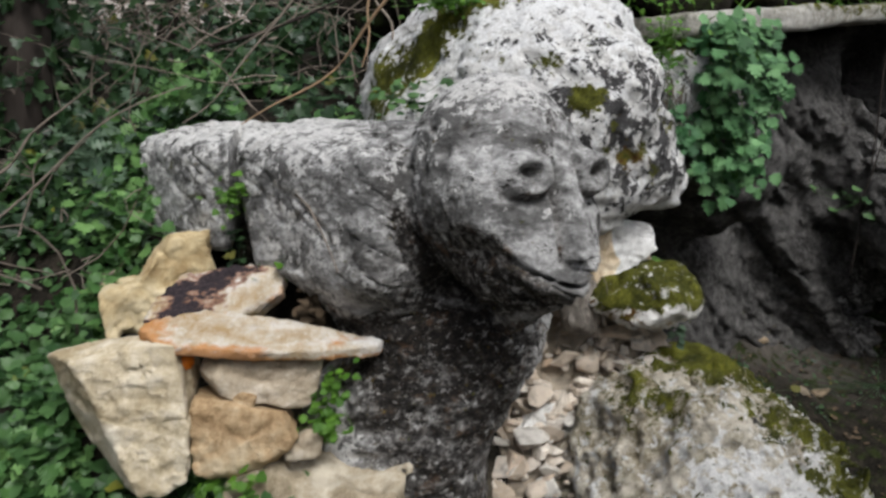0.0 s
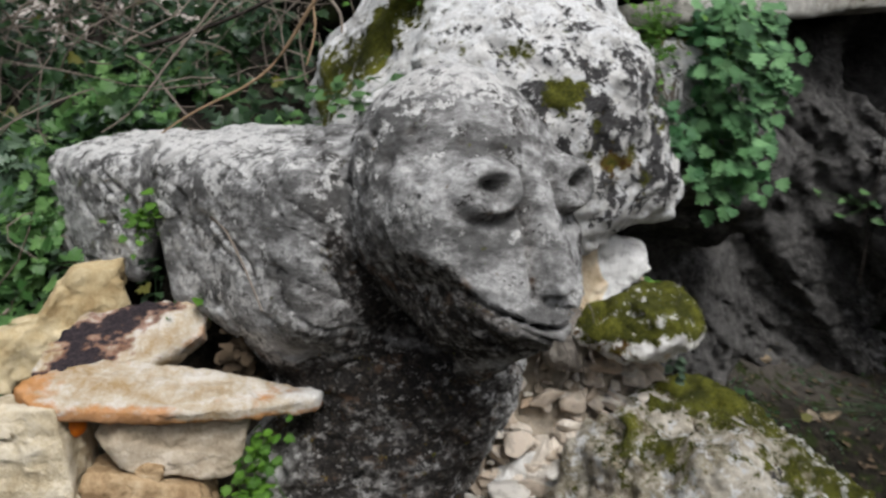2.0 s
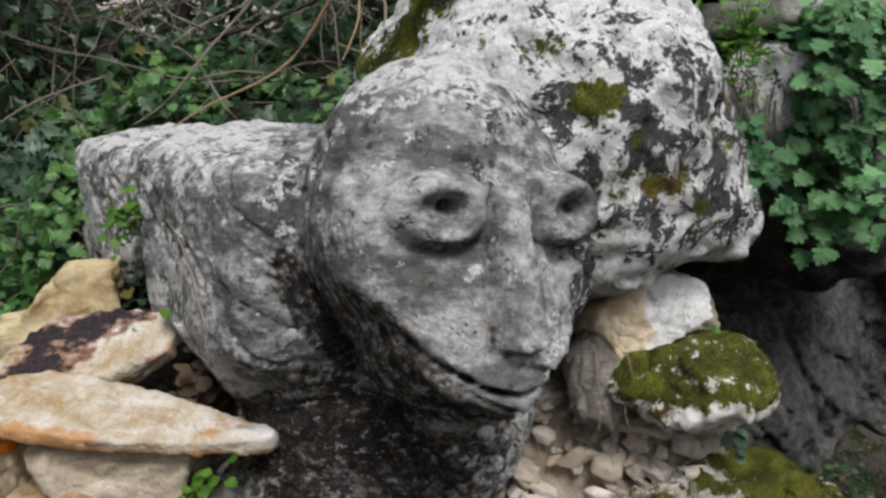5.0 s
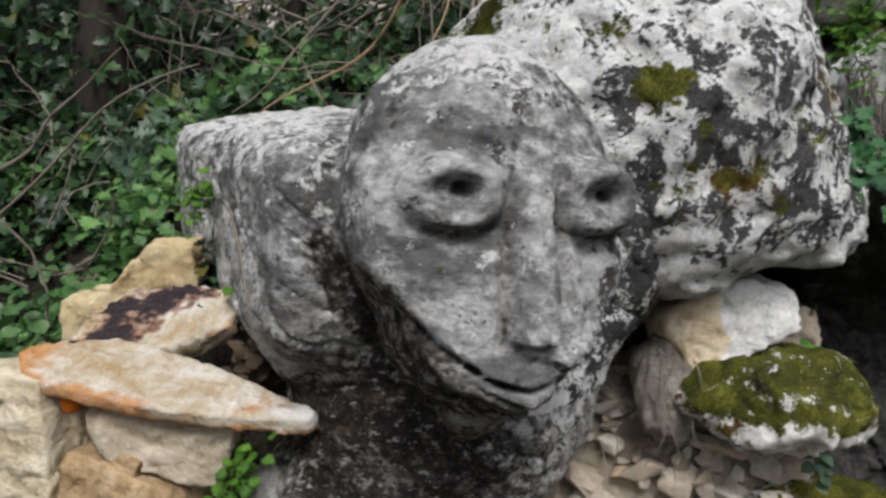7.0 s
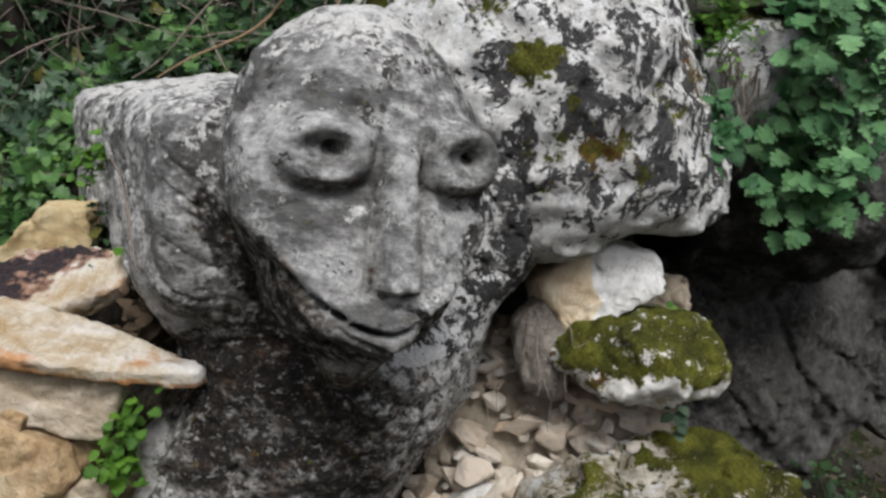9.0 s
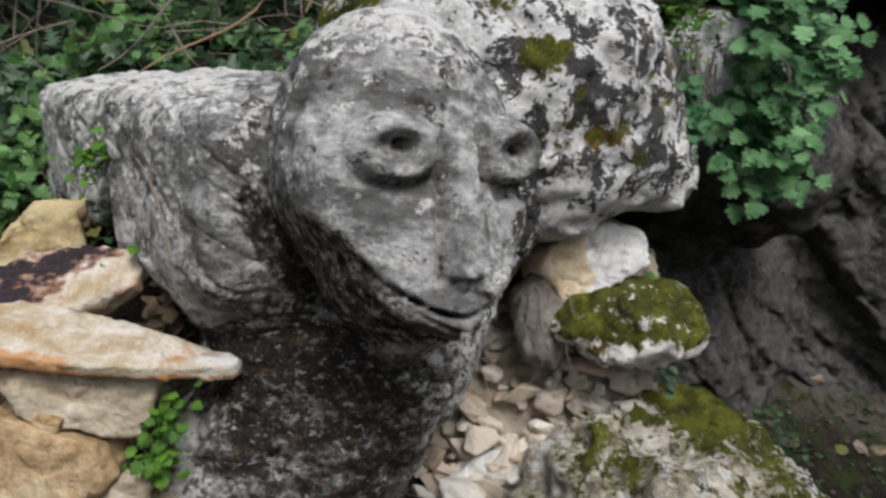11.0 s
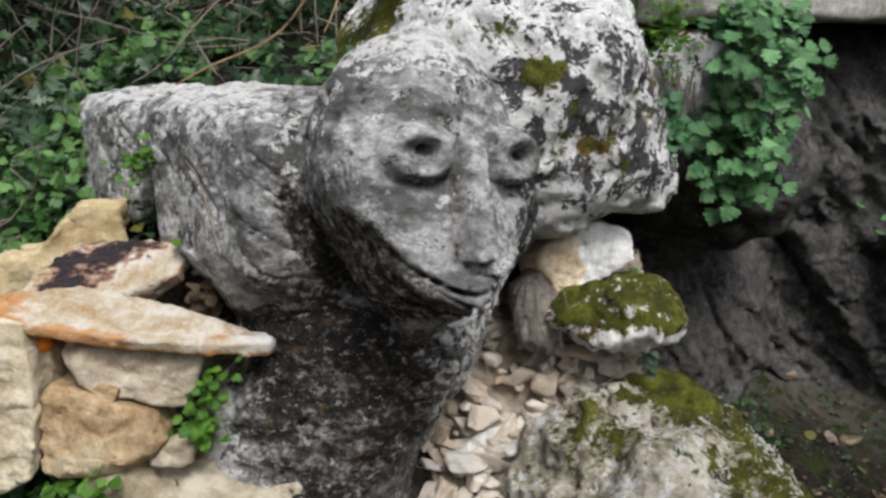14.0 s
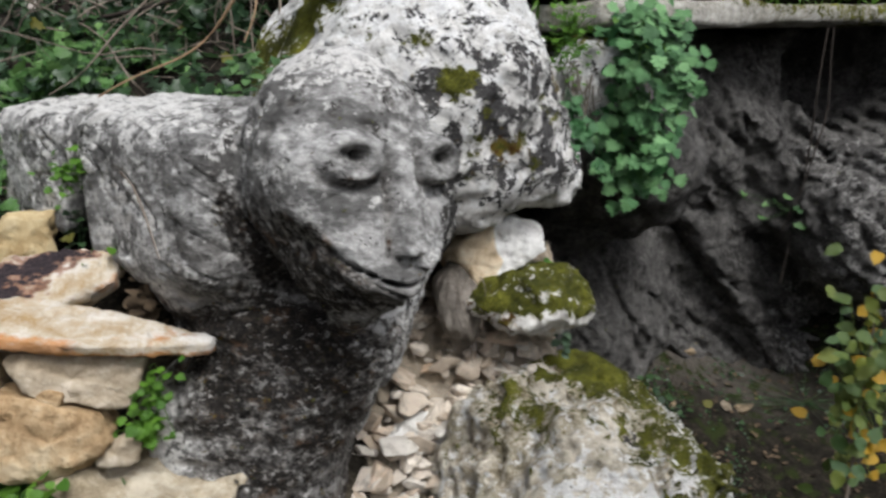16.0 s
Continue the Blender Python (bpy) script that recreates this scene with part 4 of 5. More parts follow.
poly_stone("small_stone", (-0.275, 1.46, 0.785), 4, [(-0.045, 0.0), (0.01, 0.036), (0.045, 0.022), (0.035, -0.02), (-0.03, -0.03)], 0.06, M_BUFF, "small pale stone beside the brown block", 161, rough=0.005, chamfer=0.01, group=PILE)
poly_stone("small_stone", (-0.385, 1.44, 0.895), 4, [(-0.025, 0.008), (0.0, 0.018), (0.03, 0.008), (0.02, -0.018), (-0.02, -0.018)], 0.04, M_TAN, "small stone packed between two blocks", 163, rough=0.004, chamfer=0.008, group=PILE)

# ---- stones between the carving and the mossy boulder ----
poly_stone("white_stone", (0.44, 1.905, 1.075), 20, [(-0.125, 0.004), (-0.10, -0.065), (-0.06, -0.078), (0.02, -0.035), (0.140, 0.004), (0.145, 0.062), (0.085, 0.092), (-0.01, 0.095), (-0.075, 0.055)],
           0.14, M_WHITE, "whitish limestone with one cream broken side and a hole", 171, taper=0.1, rough=0.014, chamfer=0.006, dent=0.012, hole=(0.118, 0.036, 0.010),
           masks=lambda v: {"cream": smooth(0.006, -0.006, v[:, 0] + 0.015 + 0.25 * v[:, 2] + 0.02 * vnoise(v, 25, 7))})


def cap_field(x, y, z):
    return smax(smax(ellipsoid(x - 0.52, y - 1.945, z - 0.975, (0.152, 0.13, 0.092)), z - 1.05 - 0.18 * (x - 0.5), 0.03), 0.905 - z + 0.25 * abs(x - 0.54), 0.02)


rock("mossy_stone", cap_field, (0.34, 1.76, 0.85), (0.73, 2.12, 1.11), 0.0055, lambda p: 0.026 * fbm(p, 9, 3, 181, 0.6) + 0.008 * fbm(p, 45, 3, 183), M_PALEROCK,
     "limestone capped with thick green moss, pale lower rim", "stone",
     lambda v: {"moss": 0.60 * smooth(0.958, 0.992, v[:, 2] + 0.30 * np.clip(v[:, 0] - 0.57, 0, 1) + 0.02 * fbm(v, 20, 2, 185)) + 0.0, "ochre": 0.50 * spot(v, (0.46, 1.84, 0.975), 0.055) + 0.35 * spot(v, (0.40, 1.88, 0.985), 0.05), "chalk": 0.4 * smooth(0.97, 0.92, v[:, 2])})


def chip_mesh(seed, material=M_CHIP):
    """An angular flake: the hull of a few random points, its corners a little worn."""
    rnd = random.Random(seed)
    bm = bmesh.new()
    for k in range(13):
        p = Vector((rnd.gauss(0, 1), rnd.gauss(0, 1), rnd.gauss(0, 1))).normalized() * rnd.uniform(0.75, 1.05)
        bm.verts.new(p)
    made = bmesh.ops.convex_hull(bm, input=bm.verts)
    bmesh.ops.delete(bm, geom=[g for g in made["geom_interior"] if isinstance(g, bmesh.types.BMVert)], context="VERTS")
    bmesh.ops.bevel(bm, geom=list(bm.edges), offset=0.06, segments=1, affect="EDGES")
    me = bpy.data.meshes.new("chip")
    bm.to_mesh(me)
    bm.free()
    me.materials.append(material)
    return me


CHIPS = [chip_mesh(k) for k in range(8)]
FLOOR_CHIPS = [chip_mesh(k, M_FLOORSTONE) for k in range(4)]
rnd = random.Random(7)


def chip(name, p, size, label, group, squash=0.5, forms=CHIPS):
    ob = thing(name, forms[rnd.randrange(len(forms))], label, "stone", "", group)
    ob.matrix_world = pose(*p, rnd.uniform(-35, 35), rnd.uniform(-35, 35), rnd.uniform(0, 360)) @ Matrix.Diagonal((size, size * rnd.uniform(0.6, 1.0), size * squash * rnd.uniform(0.7, 1.2), 1))
    return ob


# rubble packed in the cleft: a bed that climbs from the chest's foot to under the mossy stone
def cleft_height(x, y):
    return 0.63 + 0.85 * (y - 1.81) + 0.22 * (x - 0.35) + 0.12 * smooth(1.92, 2.06, y) * smooth(0.54, 0.44, x)


rock("rubble_bed", lambda x, y, z: smax(smax(smax((z - cleft_height(x, y)) * 0.75, abs(x - 0.36) - 0.24, 0.03), 1.70 - y + 0.35 * (0.65 - z), 0.05), 0.2 - z, 0.02), (0.05, 1.5, 0.15), (0.68, 2.3, 1.05), 0.0075,
     lambda p: 0.006 * fbm(p, 14, 2, 191) + 0.003 * fbm(p, 60, 2, 193) + 0.011 * blocks(p, (24, 24, 30), 195)[0] - 0.010 * blocks(p, (24, 24, 30), 195)[1], M_RUBBLE, "earth and fine rubble filling the cleft", "rubble", None, "stuff")
for k in range(290):
    x = rnd.uniform(0.12, 0.54) if k % 5 < 2 else rnd.uniform(0.20, 0.60)
    y = rnd.uniform(1.70, 1.9) if k % 5 < 2 else rnd.uniform(1.82, 2.06)
    size = rnd.choice((0.016, 0.020, 0.026, 0.034, 0.042, 0.050))
    chip("rubble_stone", (x, y - 0.012, float(cleft_height(x, y)) + 0.013 + 0.22 * size), size, "small angular limestone chip in the cleft", "rubble in the cleft")
for p, size in (((0.44, 1.95, 0.80), 0.06), ((0.38, 1.93, 0.80), 0.05), ((0.22, 1.80, 0.66), 0.055), ((0.25, 1.86, 0.74), 0.05), ((0.46, 1.97, 0.87), 0.055), ((0.36, 1.84, 0.70), 0.045)):
    chip("rubble_stone", p, size, "fist-sized beige limestone in the cleft", "rubble in the cleft", 0.6)
poly_stone("grey_stone", (0.265, 1.835, 0.672), 6, [(-0.085, -0.01), (-0.035, 0.052), (0.02, 0.05), (0.085, -0.005), (0.07, -0.04), (-0.04, -0.05)], 0.10, M_PALEROCK, "pale grey stone at the front of the rubble", 167, pitch=-25, rough=0.008, chamfer=0.012)
for k in range(7):
    x, y = rnd.uniform(0.9, 2.4), rnd.uniform(2.0, 3.3)
    z = float(ground_height(np.array([x]), np.array([y]))[0])
    chip("floor_stone", (x, y, z + 0.004), rnd.choice((0.012, 0.016, 0.02, 0.03)), "small stone on the dark cave floor", "stones on the cave floor", 0.45, FLOOR_CHIPS)
for x, y, size in ((1.44, 2.84, 0.055), (1.36, 2.80, 0.035), (1.28, 3.05, 0.05), (1.44, 3.45, 0.06), (1.15, 2.75, 0.04)):
    z = float(ground_height(np.array([x]), np.array([y]))[0])
    chip("floor_stone", (x, y, z + 0.012), size, "tan stone lying on the dark cave floor", "stones on the cave floor", 0.4, FLOOR_CHIPS)

# ---- plants ----
rng = np.random.default_rng(11)


def leaf_shape(kind):
    """A leaf as vertices and triangles, one unit long, tip along +y, with a fold along its rib."""
    if kind == "heart":
        rim = [(0.0, 0.0), (0.30, 0.10), (0.42, 0.35), (0.30, 0.68), (0.0, 1.0)]
    elif kind == "ivy":
        rim = [(0.0, 0.0), (0.30, -0.08), (0.52, 0.18), (0.27, 0.36), (0.36, 0.62), (0.13, 0.70), (0.0, 1.0)]
    elif kind == "lobed":
        rim = [(0.0, 0.0), (0.12, 0.05), (0.33, 0.08), (0.47, 0.15), (0.43, 0.24), (0.31, 0.30), (0.46, 0.37), (0.53, 0.49), (0.42, 0.54), (0.28, 0.54), (0.36, 0.66), (0.30, 0.78), (0.18, 0.76), (0.15, 0.88), (0.06, 0.92), (0.0, 1.0)]
    elif kind == "nettle":
        rim = [(0.0, 0.0), (0.20, 0.0), (0.31, 0.12), (0.29, 0.20), (0.38, 0.30), (0.33, 0.40), (0.35, 0.50), (0.26, 0.60), (0.24, 0.72), (0.12, 0.83), (0.0, 1.0)]
    elif kind == "frond":
        rim = [(0.0, 0.0), (0.10, 0.06), (0.34, 0.14), (0.12, 0.22), (0.08, 0.26), (0.36, 0.40), (0.12, 0.46), (0.07, 0.50), (0.29, 0.64), (0.09, 0.68), (0.05, 0.72), (0.17, 0.84), (0.0, 1.0)]
    elif kind == "blade":
        rim = [(0.0, 0.0), (0.045, 0.25), (0.04, 0.6), (0.0, 1.0)]
    else:
        rim = [(0.0, 0.0), (0.32, 0.12), (0.46, 0.45), (0.33, 0.82), (0.0, 0.95)]
    ys = [max(0.0, b) for a, b in rim]
    v = [(0.0, y, -0.10 * y * y) for y in ys]
    faces = []
    for side in (1, -1):
        base = len(v)
        v += [(side * a, b, 0.20 * a - 0.10 * b * b + 0.04 * math.sin(9 * b + side)) for a, b in rim]
        for k in range(len(rim) - 1):
            quad = [k, base + k, base + k + 1, k + 1]
            tris = [(quad[0], quad[1], quad[2]), (quad[0], quad[2], quad[3])]
            for t in tris:
                if k == 0 and t == tris[0]:
                    t = (0, base + 1, 1)
                elif k == 0:
                    continue
                elif k == len(rim) - 2 and t == tris[1]:
                    continue
                faces.append(t if side > 0 else t[::-1])
    return np.array(v, np.float32), np.array(faces, np.int32)


def foliage(name, kind, points, normals, sizes, material, label, category, tag="stuff", parent=None, droop=0.5, ways=None):
    """Many leaves joined in one mesh: each lies across its normal and points a random way, tips hanging down a little."""
    lv, lf = leaf_shape(kind)
    k = len(points)
    nrm = normals / np.linalg.norm(normals, axis=1, keepdims=True)
    way = rng.normal(size=(k, 3)) if ways is None else ways + rng.normal(size=(k, 3)) * 0.25
    way[:, 2] -= droop if ways is None else 0.0
    way -= (way * nrm).sum(1, keepdims=True) * nrm
    way /= np.linalg.norm(way, axis=1, keepdims=True)
    side = np.cross(way, nrm)
    s = sizes[:, None, None]
    co = points[:, None, :] + s * (lv[None, :, 0:1] * side[:, None, :] + lv[None, :, 1:2] * way[:, None, :] + lv[None, :, 2:3] * nrm[:, None, :])
    faces = (lf[None] + (np.arange(k) * len(lv))[:, None, None]).reshape(-1, 3)
    me = raw_mesh(name, co.reshape(-1, 3), faces, material)
    if parent is not None:
        return part(name, me, parent, label)
    return thing(name, me, label, category, tag)


def bank_points(count, xlo, xhi, ylo, yhi, low, high, keep=None, gaps=-9.0):
    x, y = rng.uniform(xlo, xhi, count), rng.uniform(ylo, yhi, count)
    clump = vnoise(np.stack([x, y, 0 * x], 1).astype(np.float32), 5.0, 201) * 0.5 + 0.5
    lift = low + (high - low) * rng.random(count) * (0.35 + 0.9 * clump)
    z = ground_height(x, y) + lift
    p = np.stack([x, y, z], 1)
    thick = vnoise(p.astype(np.float32), 7.0, 207) + 0.6 * vnoise(p.astype(np.float32), 15.0, 209)
    p = p[thick > gaps]
    if keep is not None:
        p = p[keep(p)]
    nrm = rng.normal(size=p.shape) * 0.55 + np.array([0.1, -0.55, 0.8])
    return p, nrm


def clear_of_stones(p):
    """Keeps leaves off the carving, the stack and the boulder."""
    s, f = arm_local(p[:, 0], p[:, 1])
    on_arm = (s > -0.3) & (s < 0.75) & (f > -0.36) & (f < 0.03) & (p[:, 2] < 1.42)
    stack = (p[:, 0] > -0.78) & (p[:, 1] < 1.80) & (p[:, 2] > 0.72) & (p[:, 0] < 0.5)
    stack2 = (p[:, 0] > -0.80) & (p[:, 0] < -0.4) & (p[:, 1] > 1.7) & (p[:, 1] < 1.93) & (p[:, 2] < 1.17) & (p[:, 2] > 0.9)
    bould = boulder_field(p[:, 0], p[:, 1], p[:, 2]) < 0.01
    return ~(on_arm | stack | stack2 | bould)


def low_zone(p):
    return clear_of_stones(p) & (p[:, 0] < -0.15)


def stalks(count, xlo, xhi, ylo, yhi, tall, leaves, keep, spread=0.035):
    """Upright plants: leaves stand out round each stalk, wider and lower ones first; gives places, normals, ways and stalk lines."""
    x, y = rng.uniform(xlo, xhi, count), rng.uniform(ylo, yhi, count)
    flat = np.stack([x, y, 0 * x], 1).astype(np.float32)
    thick = vnoise(flat, 4.0, 221) + 0.6 * vnoise(flat, 11.0, 223)
    x, y = x[thick > -0.42], y[thick > -0.42]
    thick = thick[thick > -0.42]
    h = rng.uniform(*tall, len(x)) * (0.7 + 0.35 * np.clip(thick, 0, 1.2))
    lean = rng.normal(size=(len(x), 2)) * 0.25 + np.array([0.05, -0.25])
    t = np.tile(np.linspace(0.25, 1.0, leaves), (len(x), 1))
    turn = rng.uniform(0, 6.3, (len(x), 1)) + np.arange(leaves) * 2.4
    out = spread * (1.15 - 0.75 * t) * rng.uniform(0.6, 1.2, t.shape)
    px = x[:, None] + lean[:, :1] * h[:, None] * t + out * np.cos(turn)
    py = y[:, None] + lean[:, 1:] * h[:, None] * t + out * np.sin(turn)
    pz = ground_height(x, y)[:, None] + h[:, None] * t
    p = np.stack([px, py, pz], -1).reshape(-1, 3)
    way = np.stack([np.cos(turn), np.sin(turn), 0.25 - 0.5 * (1 - t) + 0 * turn], -1).reshape(-1, 3)
    nrm = np.stack([-0.35 * np.cos(turn) + 0.1, -0.35 * np.sin(turn) - 0.45, 0.8 + 0 * turn], -1).reshape(-1, 3) + rng.normal(size=p.shape) * 0.4
    ok = keep(p)
    return p[ok], nrm[ok], way[ok]


p, nr = bank_points(5500, -2.3, -0.30, 1.15, 2.2, 0.0, 0.08, low_zone, -0.9)
foliage("nettle_patch", "nettle", p, nr, rng.uniform(0.018, 0.040, len(p)), M_LEAF, "dense low green leafy plants on the bank", "plants")
p, nr, wy = stalks(1500, -2.2, -0.30, 1.15, 2.0, (0.05, 0.19), 9, low_zone)
foliage("nettle_stalks", "nettle", p, nr, rng.uniform(0.022, 0.050, len(p)), M_LEAF, "upright green nettles crowded on the bank", "plants", ways=wy)
p, nr, wy = stalks(420, -1.6, -0.62, 1.18, 2.25, (0.04, 0.15), 8, lambda p: (p[:, 0] < -0.76) | ((p[:, 1] > 1.93) & clear_of_stones(p)))
foliage("weed_patch", "lobed", p, nr, rng.uniform(0.022, 0.046, len(p)), M_WEED, "dense green weeds beside the stacked stones", "plants", ways=wy)
p, nr = bank_points(8500, -2.6, 0.05, 1.95, 3.3, 0.0, 0.24, low_zone, -0.1)
foliage("ivy_patch", "ivy", p, nr, rng.uniform(0.026, 0.058, len(p)), M_IVY, "dark ivy covering the upper bank", "ivy")
p, nr = bank_points(1800, -1.3, 0.0, 1.95, 2.75, 0.02, 0.12, low_zone, 0.0)
foliage("herb_patch", "lobed", p, nr, rng.uniform(0.022, 0.048, len(p)), M_LEAF, "green herbs growing behind the stone shoulder", "plants")
p, nr, wy = stalks(430, -0.88, -0.02, 1.95, 2.6, (0.07, 0.22), 9, low_zone, 0.045)
foliage("herb_stalks", "lobed", p, nr, rng.uniform(0.024, 0.050, len(p)), M_WEED, "bright green herbs standing behind the stone shoulder", "plants", ways=wy)
p, nr, wy = stalks(150, -1.1, -0.05, 1.98, 2.4, (0.06, 0.20), 8, low_zone, 0.04)
foliage("feathery_herbs", "frond", p, nr, rng.uniform(0.045, 0.085, len(p)), M_GREYLEAF, "grey-green feathery fronds among the herbs", "plants", ways=wy)


# slopes added out of view behind and beside the way to block low light
v, q = solid(lambda x, y, z: np.minimum(np.minimum(round_box(x, y + 5.2, z - 0.5, (7, 1.2, 1.9), 0.5), round_box(x - 5.6, y - 1.0, z - 0.8, (1.2, 6, 2.0), 0.5)), round_box(x + 5.6, y - 1.0, z - 0.8, (1.2, 6, 2.4), 0.5)),
             (-7.3, -7.0, -0.5), (7.3, 7.3, 4.6), 0.16, lambda p: 0.3 * fbm(p, 0.9, 3, 301), 0.6)
thing("slope_wooded", raw_mesh("slope_wooded", v, q, M_EARTH, True, {"moss": 0 * v[:, 0] + 1}), "dark slope added round the clearing to block low light", "slope", "structure")


# ---- twigs ----
def tube(points, r0, r1, sides=5):
    pts = [Vector(p) for p in points]
    v, f = [], []
    for k, p in enumerate(pts):
        d = (pts[min(k + 1, len(pts) - 1)] - pts[max(k - 1, 0)]).normalized()
        a = d.orthogonal().normalized()
        b = d.cross(a)
        r = r0 + (r1 - r0) * k / (len(pts) - 1)
        for j in range(sides):
            t = 2 * math.pi * j / sides
            v.append(p + (a * math.cos(t) + b * math.sin(t)) * r)
    for k in range(len(pts) - 1):
        for j in range(sides):
            j2 = (j + 1) % sides
            f.append((k * sides + j, k * sides + j2, (k + 1) * sides + j2, (k + 1) * sides + j))
    return np.array(v, np.float32), np.array(f, np.int32)


def bend(a, b, sag=0.0, wobble=0.02, steps=12, seed=0):
    r = random.Random(seed)
    a, b = Vector(a), Vector(b)
    off = [Vector((r.gauss(0, 1), r.gauss(0, 1), r.gauss(0, 1))) * wobble for k in range(4)]
    out = []
    for k in range(steps + 1):
        t = k / steps
        p = a.lerp(b, t) + Vector((0, 0, -sag * 4 * t * (1 - t)))
        for j, o in enumerate(off):
            p += o * math.sin(math.pi * t * (j + 1)) / (j + 1)
        out.append(p)
    return out


def many_tubes(name, lines, material, label, category, kind="stuff", parent=None):
    vs, fs, base = [], [], 0
    for pts, r0, r1 in lines:
        v, f = tube(pts, r0, r1)
        vs.append(v)
        fs.append(f + base)
        base += len(v)
    me = raw_mesh(name, np.concatenate(vs), np.concatenate(fs), material)
    if parent is not None:
        return part(name, me, parent, label)
    return thing(name, me, label, category, kind)


r = random.Random(21)
lines = []
for k in range(310):
    x, y = r.uniform(-2.2, 0.15), r.uniform(2.3, 3.6)
    z = float(ground_height(np.array([x]), np.array([y]))[0]) + r.uniform(0.0, 0.25)
    a = Vector((x, y, z))
    b = a + Vector((r.uniform(-0.7, 0.7), r.uniform(-0.4, 0.3), r.uniform(-0.05, 0.4)))
    lines.append((bend(a, b, r.uniform(-0.12, 0.05), 0.04, 9, k), r.uniform(0.0014, 0.004), 0.0008))
many_tubes("brushwood", lines, M_TWIG, "tangle of dry grey-brown twigs on the bank", "brushwood")
lines = []
for k in range(60):
    x, y = r.uniform(-2.0, -0.75), r.uniform(1.7, 2.3)
    z = float(ground_height(np.array([x]), np.array([y]))[0]) + r.uniform(0.05, 0.2)
    a = Vector((x, y, z))
    b = a + Vector((r.uniform(-0.35, 0.35), r.uniform(-0.3, 0.2), r.uniform(-0.1, 0.3)))
    lines.append((bend(a, b, r.uniform(-0.1, 0.02), 0.03, 8, 300 + k), r.uniform(0.0015, 0.0035), 0.0008))
many_tubes("thin_twigs", lines, M_TWIG, "thin dry stems among the green plants", "twigs")

BR = "branches over the bank"


def branch(pts_a, pts_b, r0, material, label, sag, seed):
    v, f = tube(bend(pts_a, pts_b, sag, 0.02, 16, seed), r0, r0 * 0.35, 7)
    return thing("branch", raw_mesh("branch", v, f, material), label, "branch", "", BR)


branch((-0.05, 1.98, 1.80), (-0.50, 1.98, 1.405), 0.0052, M_BRANCH, "thin orange-brown branch arching past the boulder", 0.035, 1)
branch((-1.25, 1.85, 1.05), (-0.62, 1.95, 1.50), 0.0042, M_TWIG, "bare grey twig leaning over the green plants", -0.06, 2)
branch((-1.15, 1.90, 1.25), (-0.80, 1.93, 1.53), 0.0046, M_TWIG, "bare grey forked twig", -0.03, 3)
branch((-0.30, 2.3, 1.95), (-0.72, 2.2, 1.40), 0.005, M_TWIG, "slim greenish twig hanging over the herbs", 0.05, 4)
branch((-0.9, 2.75, 1.62), (0.0, 2.6, 1.88), 0.008, M_BARK, "dark branch lying across the brushwood", 0.04, 5)
branch((-0.25, 2.45, 1.90), (-0.10, 2.2, 1.50), 0.006, M_TWIG, "upright dry twig beside the boulder", 0.0, 6)
branch((-0.18, 2.4, 1.90), (-0.22, 2.2, 1.55), 0.005, M_BRANCH, "reddish dry twig beside the boulder", 0.0, 7)

# trees at the back of the bank, ivy round their trunks
r = random.Random(5)
for x, y, rad, lean in ((-1.22, 2.30, 0.075, -0.05), (-1.48, 2.15, 0.05, 0.05), (-1.40, 2.70, 0.07, 0.1), (-1.85, 2.40, 0.05, -0.15), (-1.05, 2.95, 0.035, 0.25), (-1.7, 2.9, 0.05, 0.2)):
    z = float(ground_height(np.array([x]), np.array([y]))[0])
    tree = thing("ivy_tree", None, "dark slim tree trunk overgrown with ivy", "tree", "", "ivy-covered trunks on the bank")
    tree.location = (x, y, z - 0.1)
    trunk = bend((0, 0, 0), (lean, 0.1, 1.9), 0, 0.06, 14, int(90 + x * 10))
    v, f = tube(trunk, rad, rad * 0.6, 9)
    part("trunk", raw_mesh("trunk", v, f, M_BARK), tree)
    limbs = []
    for k in range(7):
        s = trunk[r.randrange(4, 13)]
        limbs.append((bend(s, s + Vector((r.uniform(-0.7, 0.7), r.uniform(-0.5, 0.3), r.uniform(-0.1, 0.5))), -0.05, 0.05, 8, k), rad * 0.3, 0.003))
    for line, r0, r1 in limbs:
        part("limb", raw_mesh("limb", *tube(line, r0, r1), M_BARK), tree)
    t = rng.integers(0, 14, 1500)
    base = np.array([list(trunk[i]) for i in t])
    p = base + rng.normal(size=base.shape) * np.array([0.13, 0.10, 0.08])
    foliage("crown", "ivy", p, rng.normal(size=p.shape) * 0.6 + np.array([0, -0.7, 0.5]), rng.uniform(0.025, 0.05, len(p)), M_IVY, "dark ivy leaves", "", "", tree)

# ---- the hanging plant at the cave mouth ----
plant = thing("hanging_plant", None, "lush green lobed-leaf plant hanging at the cave mouth", "plant")
plant.location = (0.73, 2.37, 1.615)


def leaf_mesh(kind, material, name):
    lv, lf = leaf_shape(kind)
    return raw_mesh(name, lv, lf, material)


def leaf_obj_material():
    n = Nodes("celery_leaf")
    rr = n.random()
    col = n.ramp(rr, [(0.0, (0.022, 0.078, 0.022)), (0.5, (0.070, 0.18, 0.060)), (1.0, (0.16, 0.32, 0.13))])
    fine = n.noise(7, 4, 0.6)
    col = n.mix(n.math("MULTIPLY", fine, 0.5), col, (0.012, 0.05, 0.015))
    n.done(col, 0.5, n.bump(fine, 0.4, 0.02), 0.35)
    return n.mat


M_LEAFOBJ = leaf_obj_material()
LOBED = leaf_mesh("lobed", M_LEAFOBJ, "leaf")
r = random.Random(33)
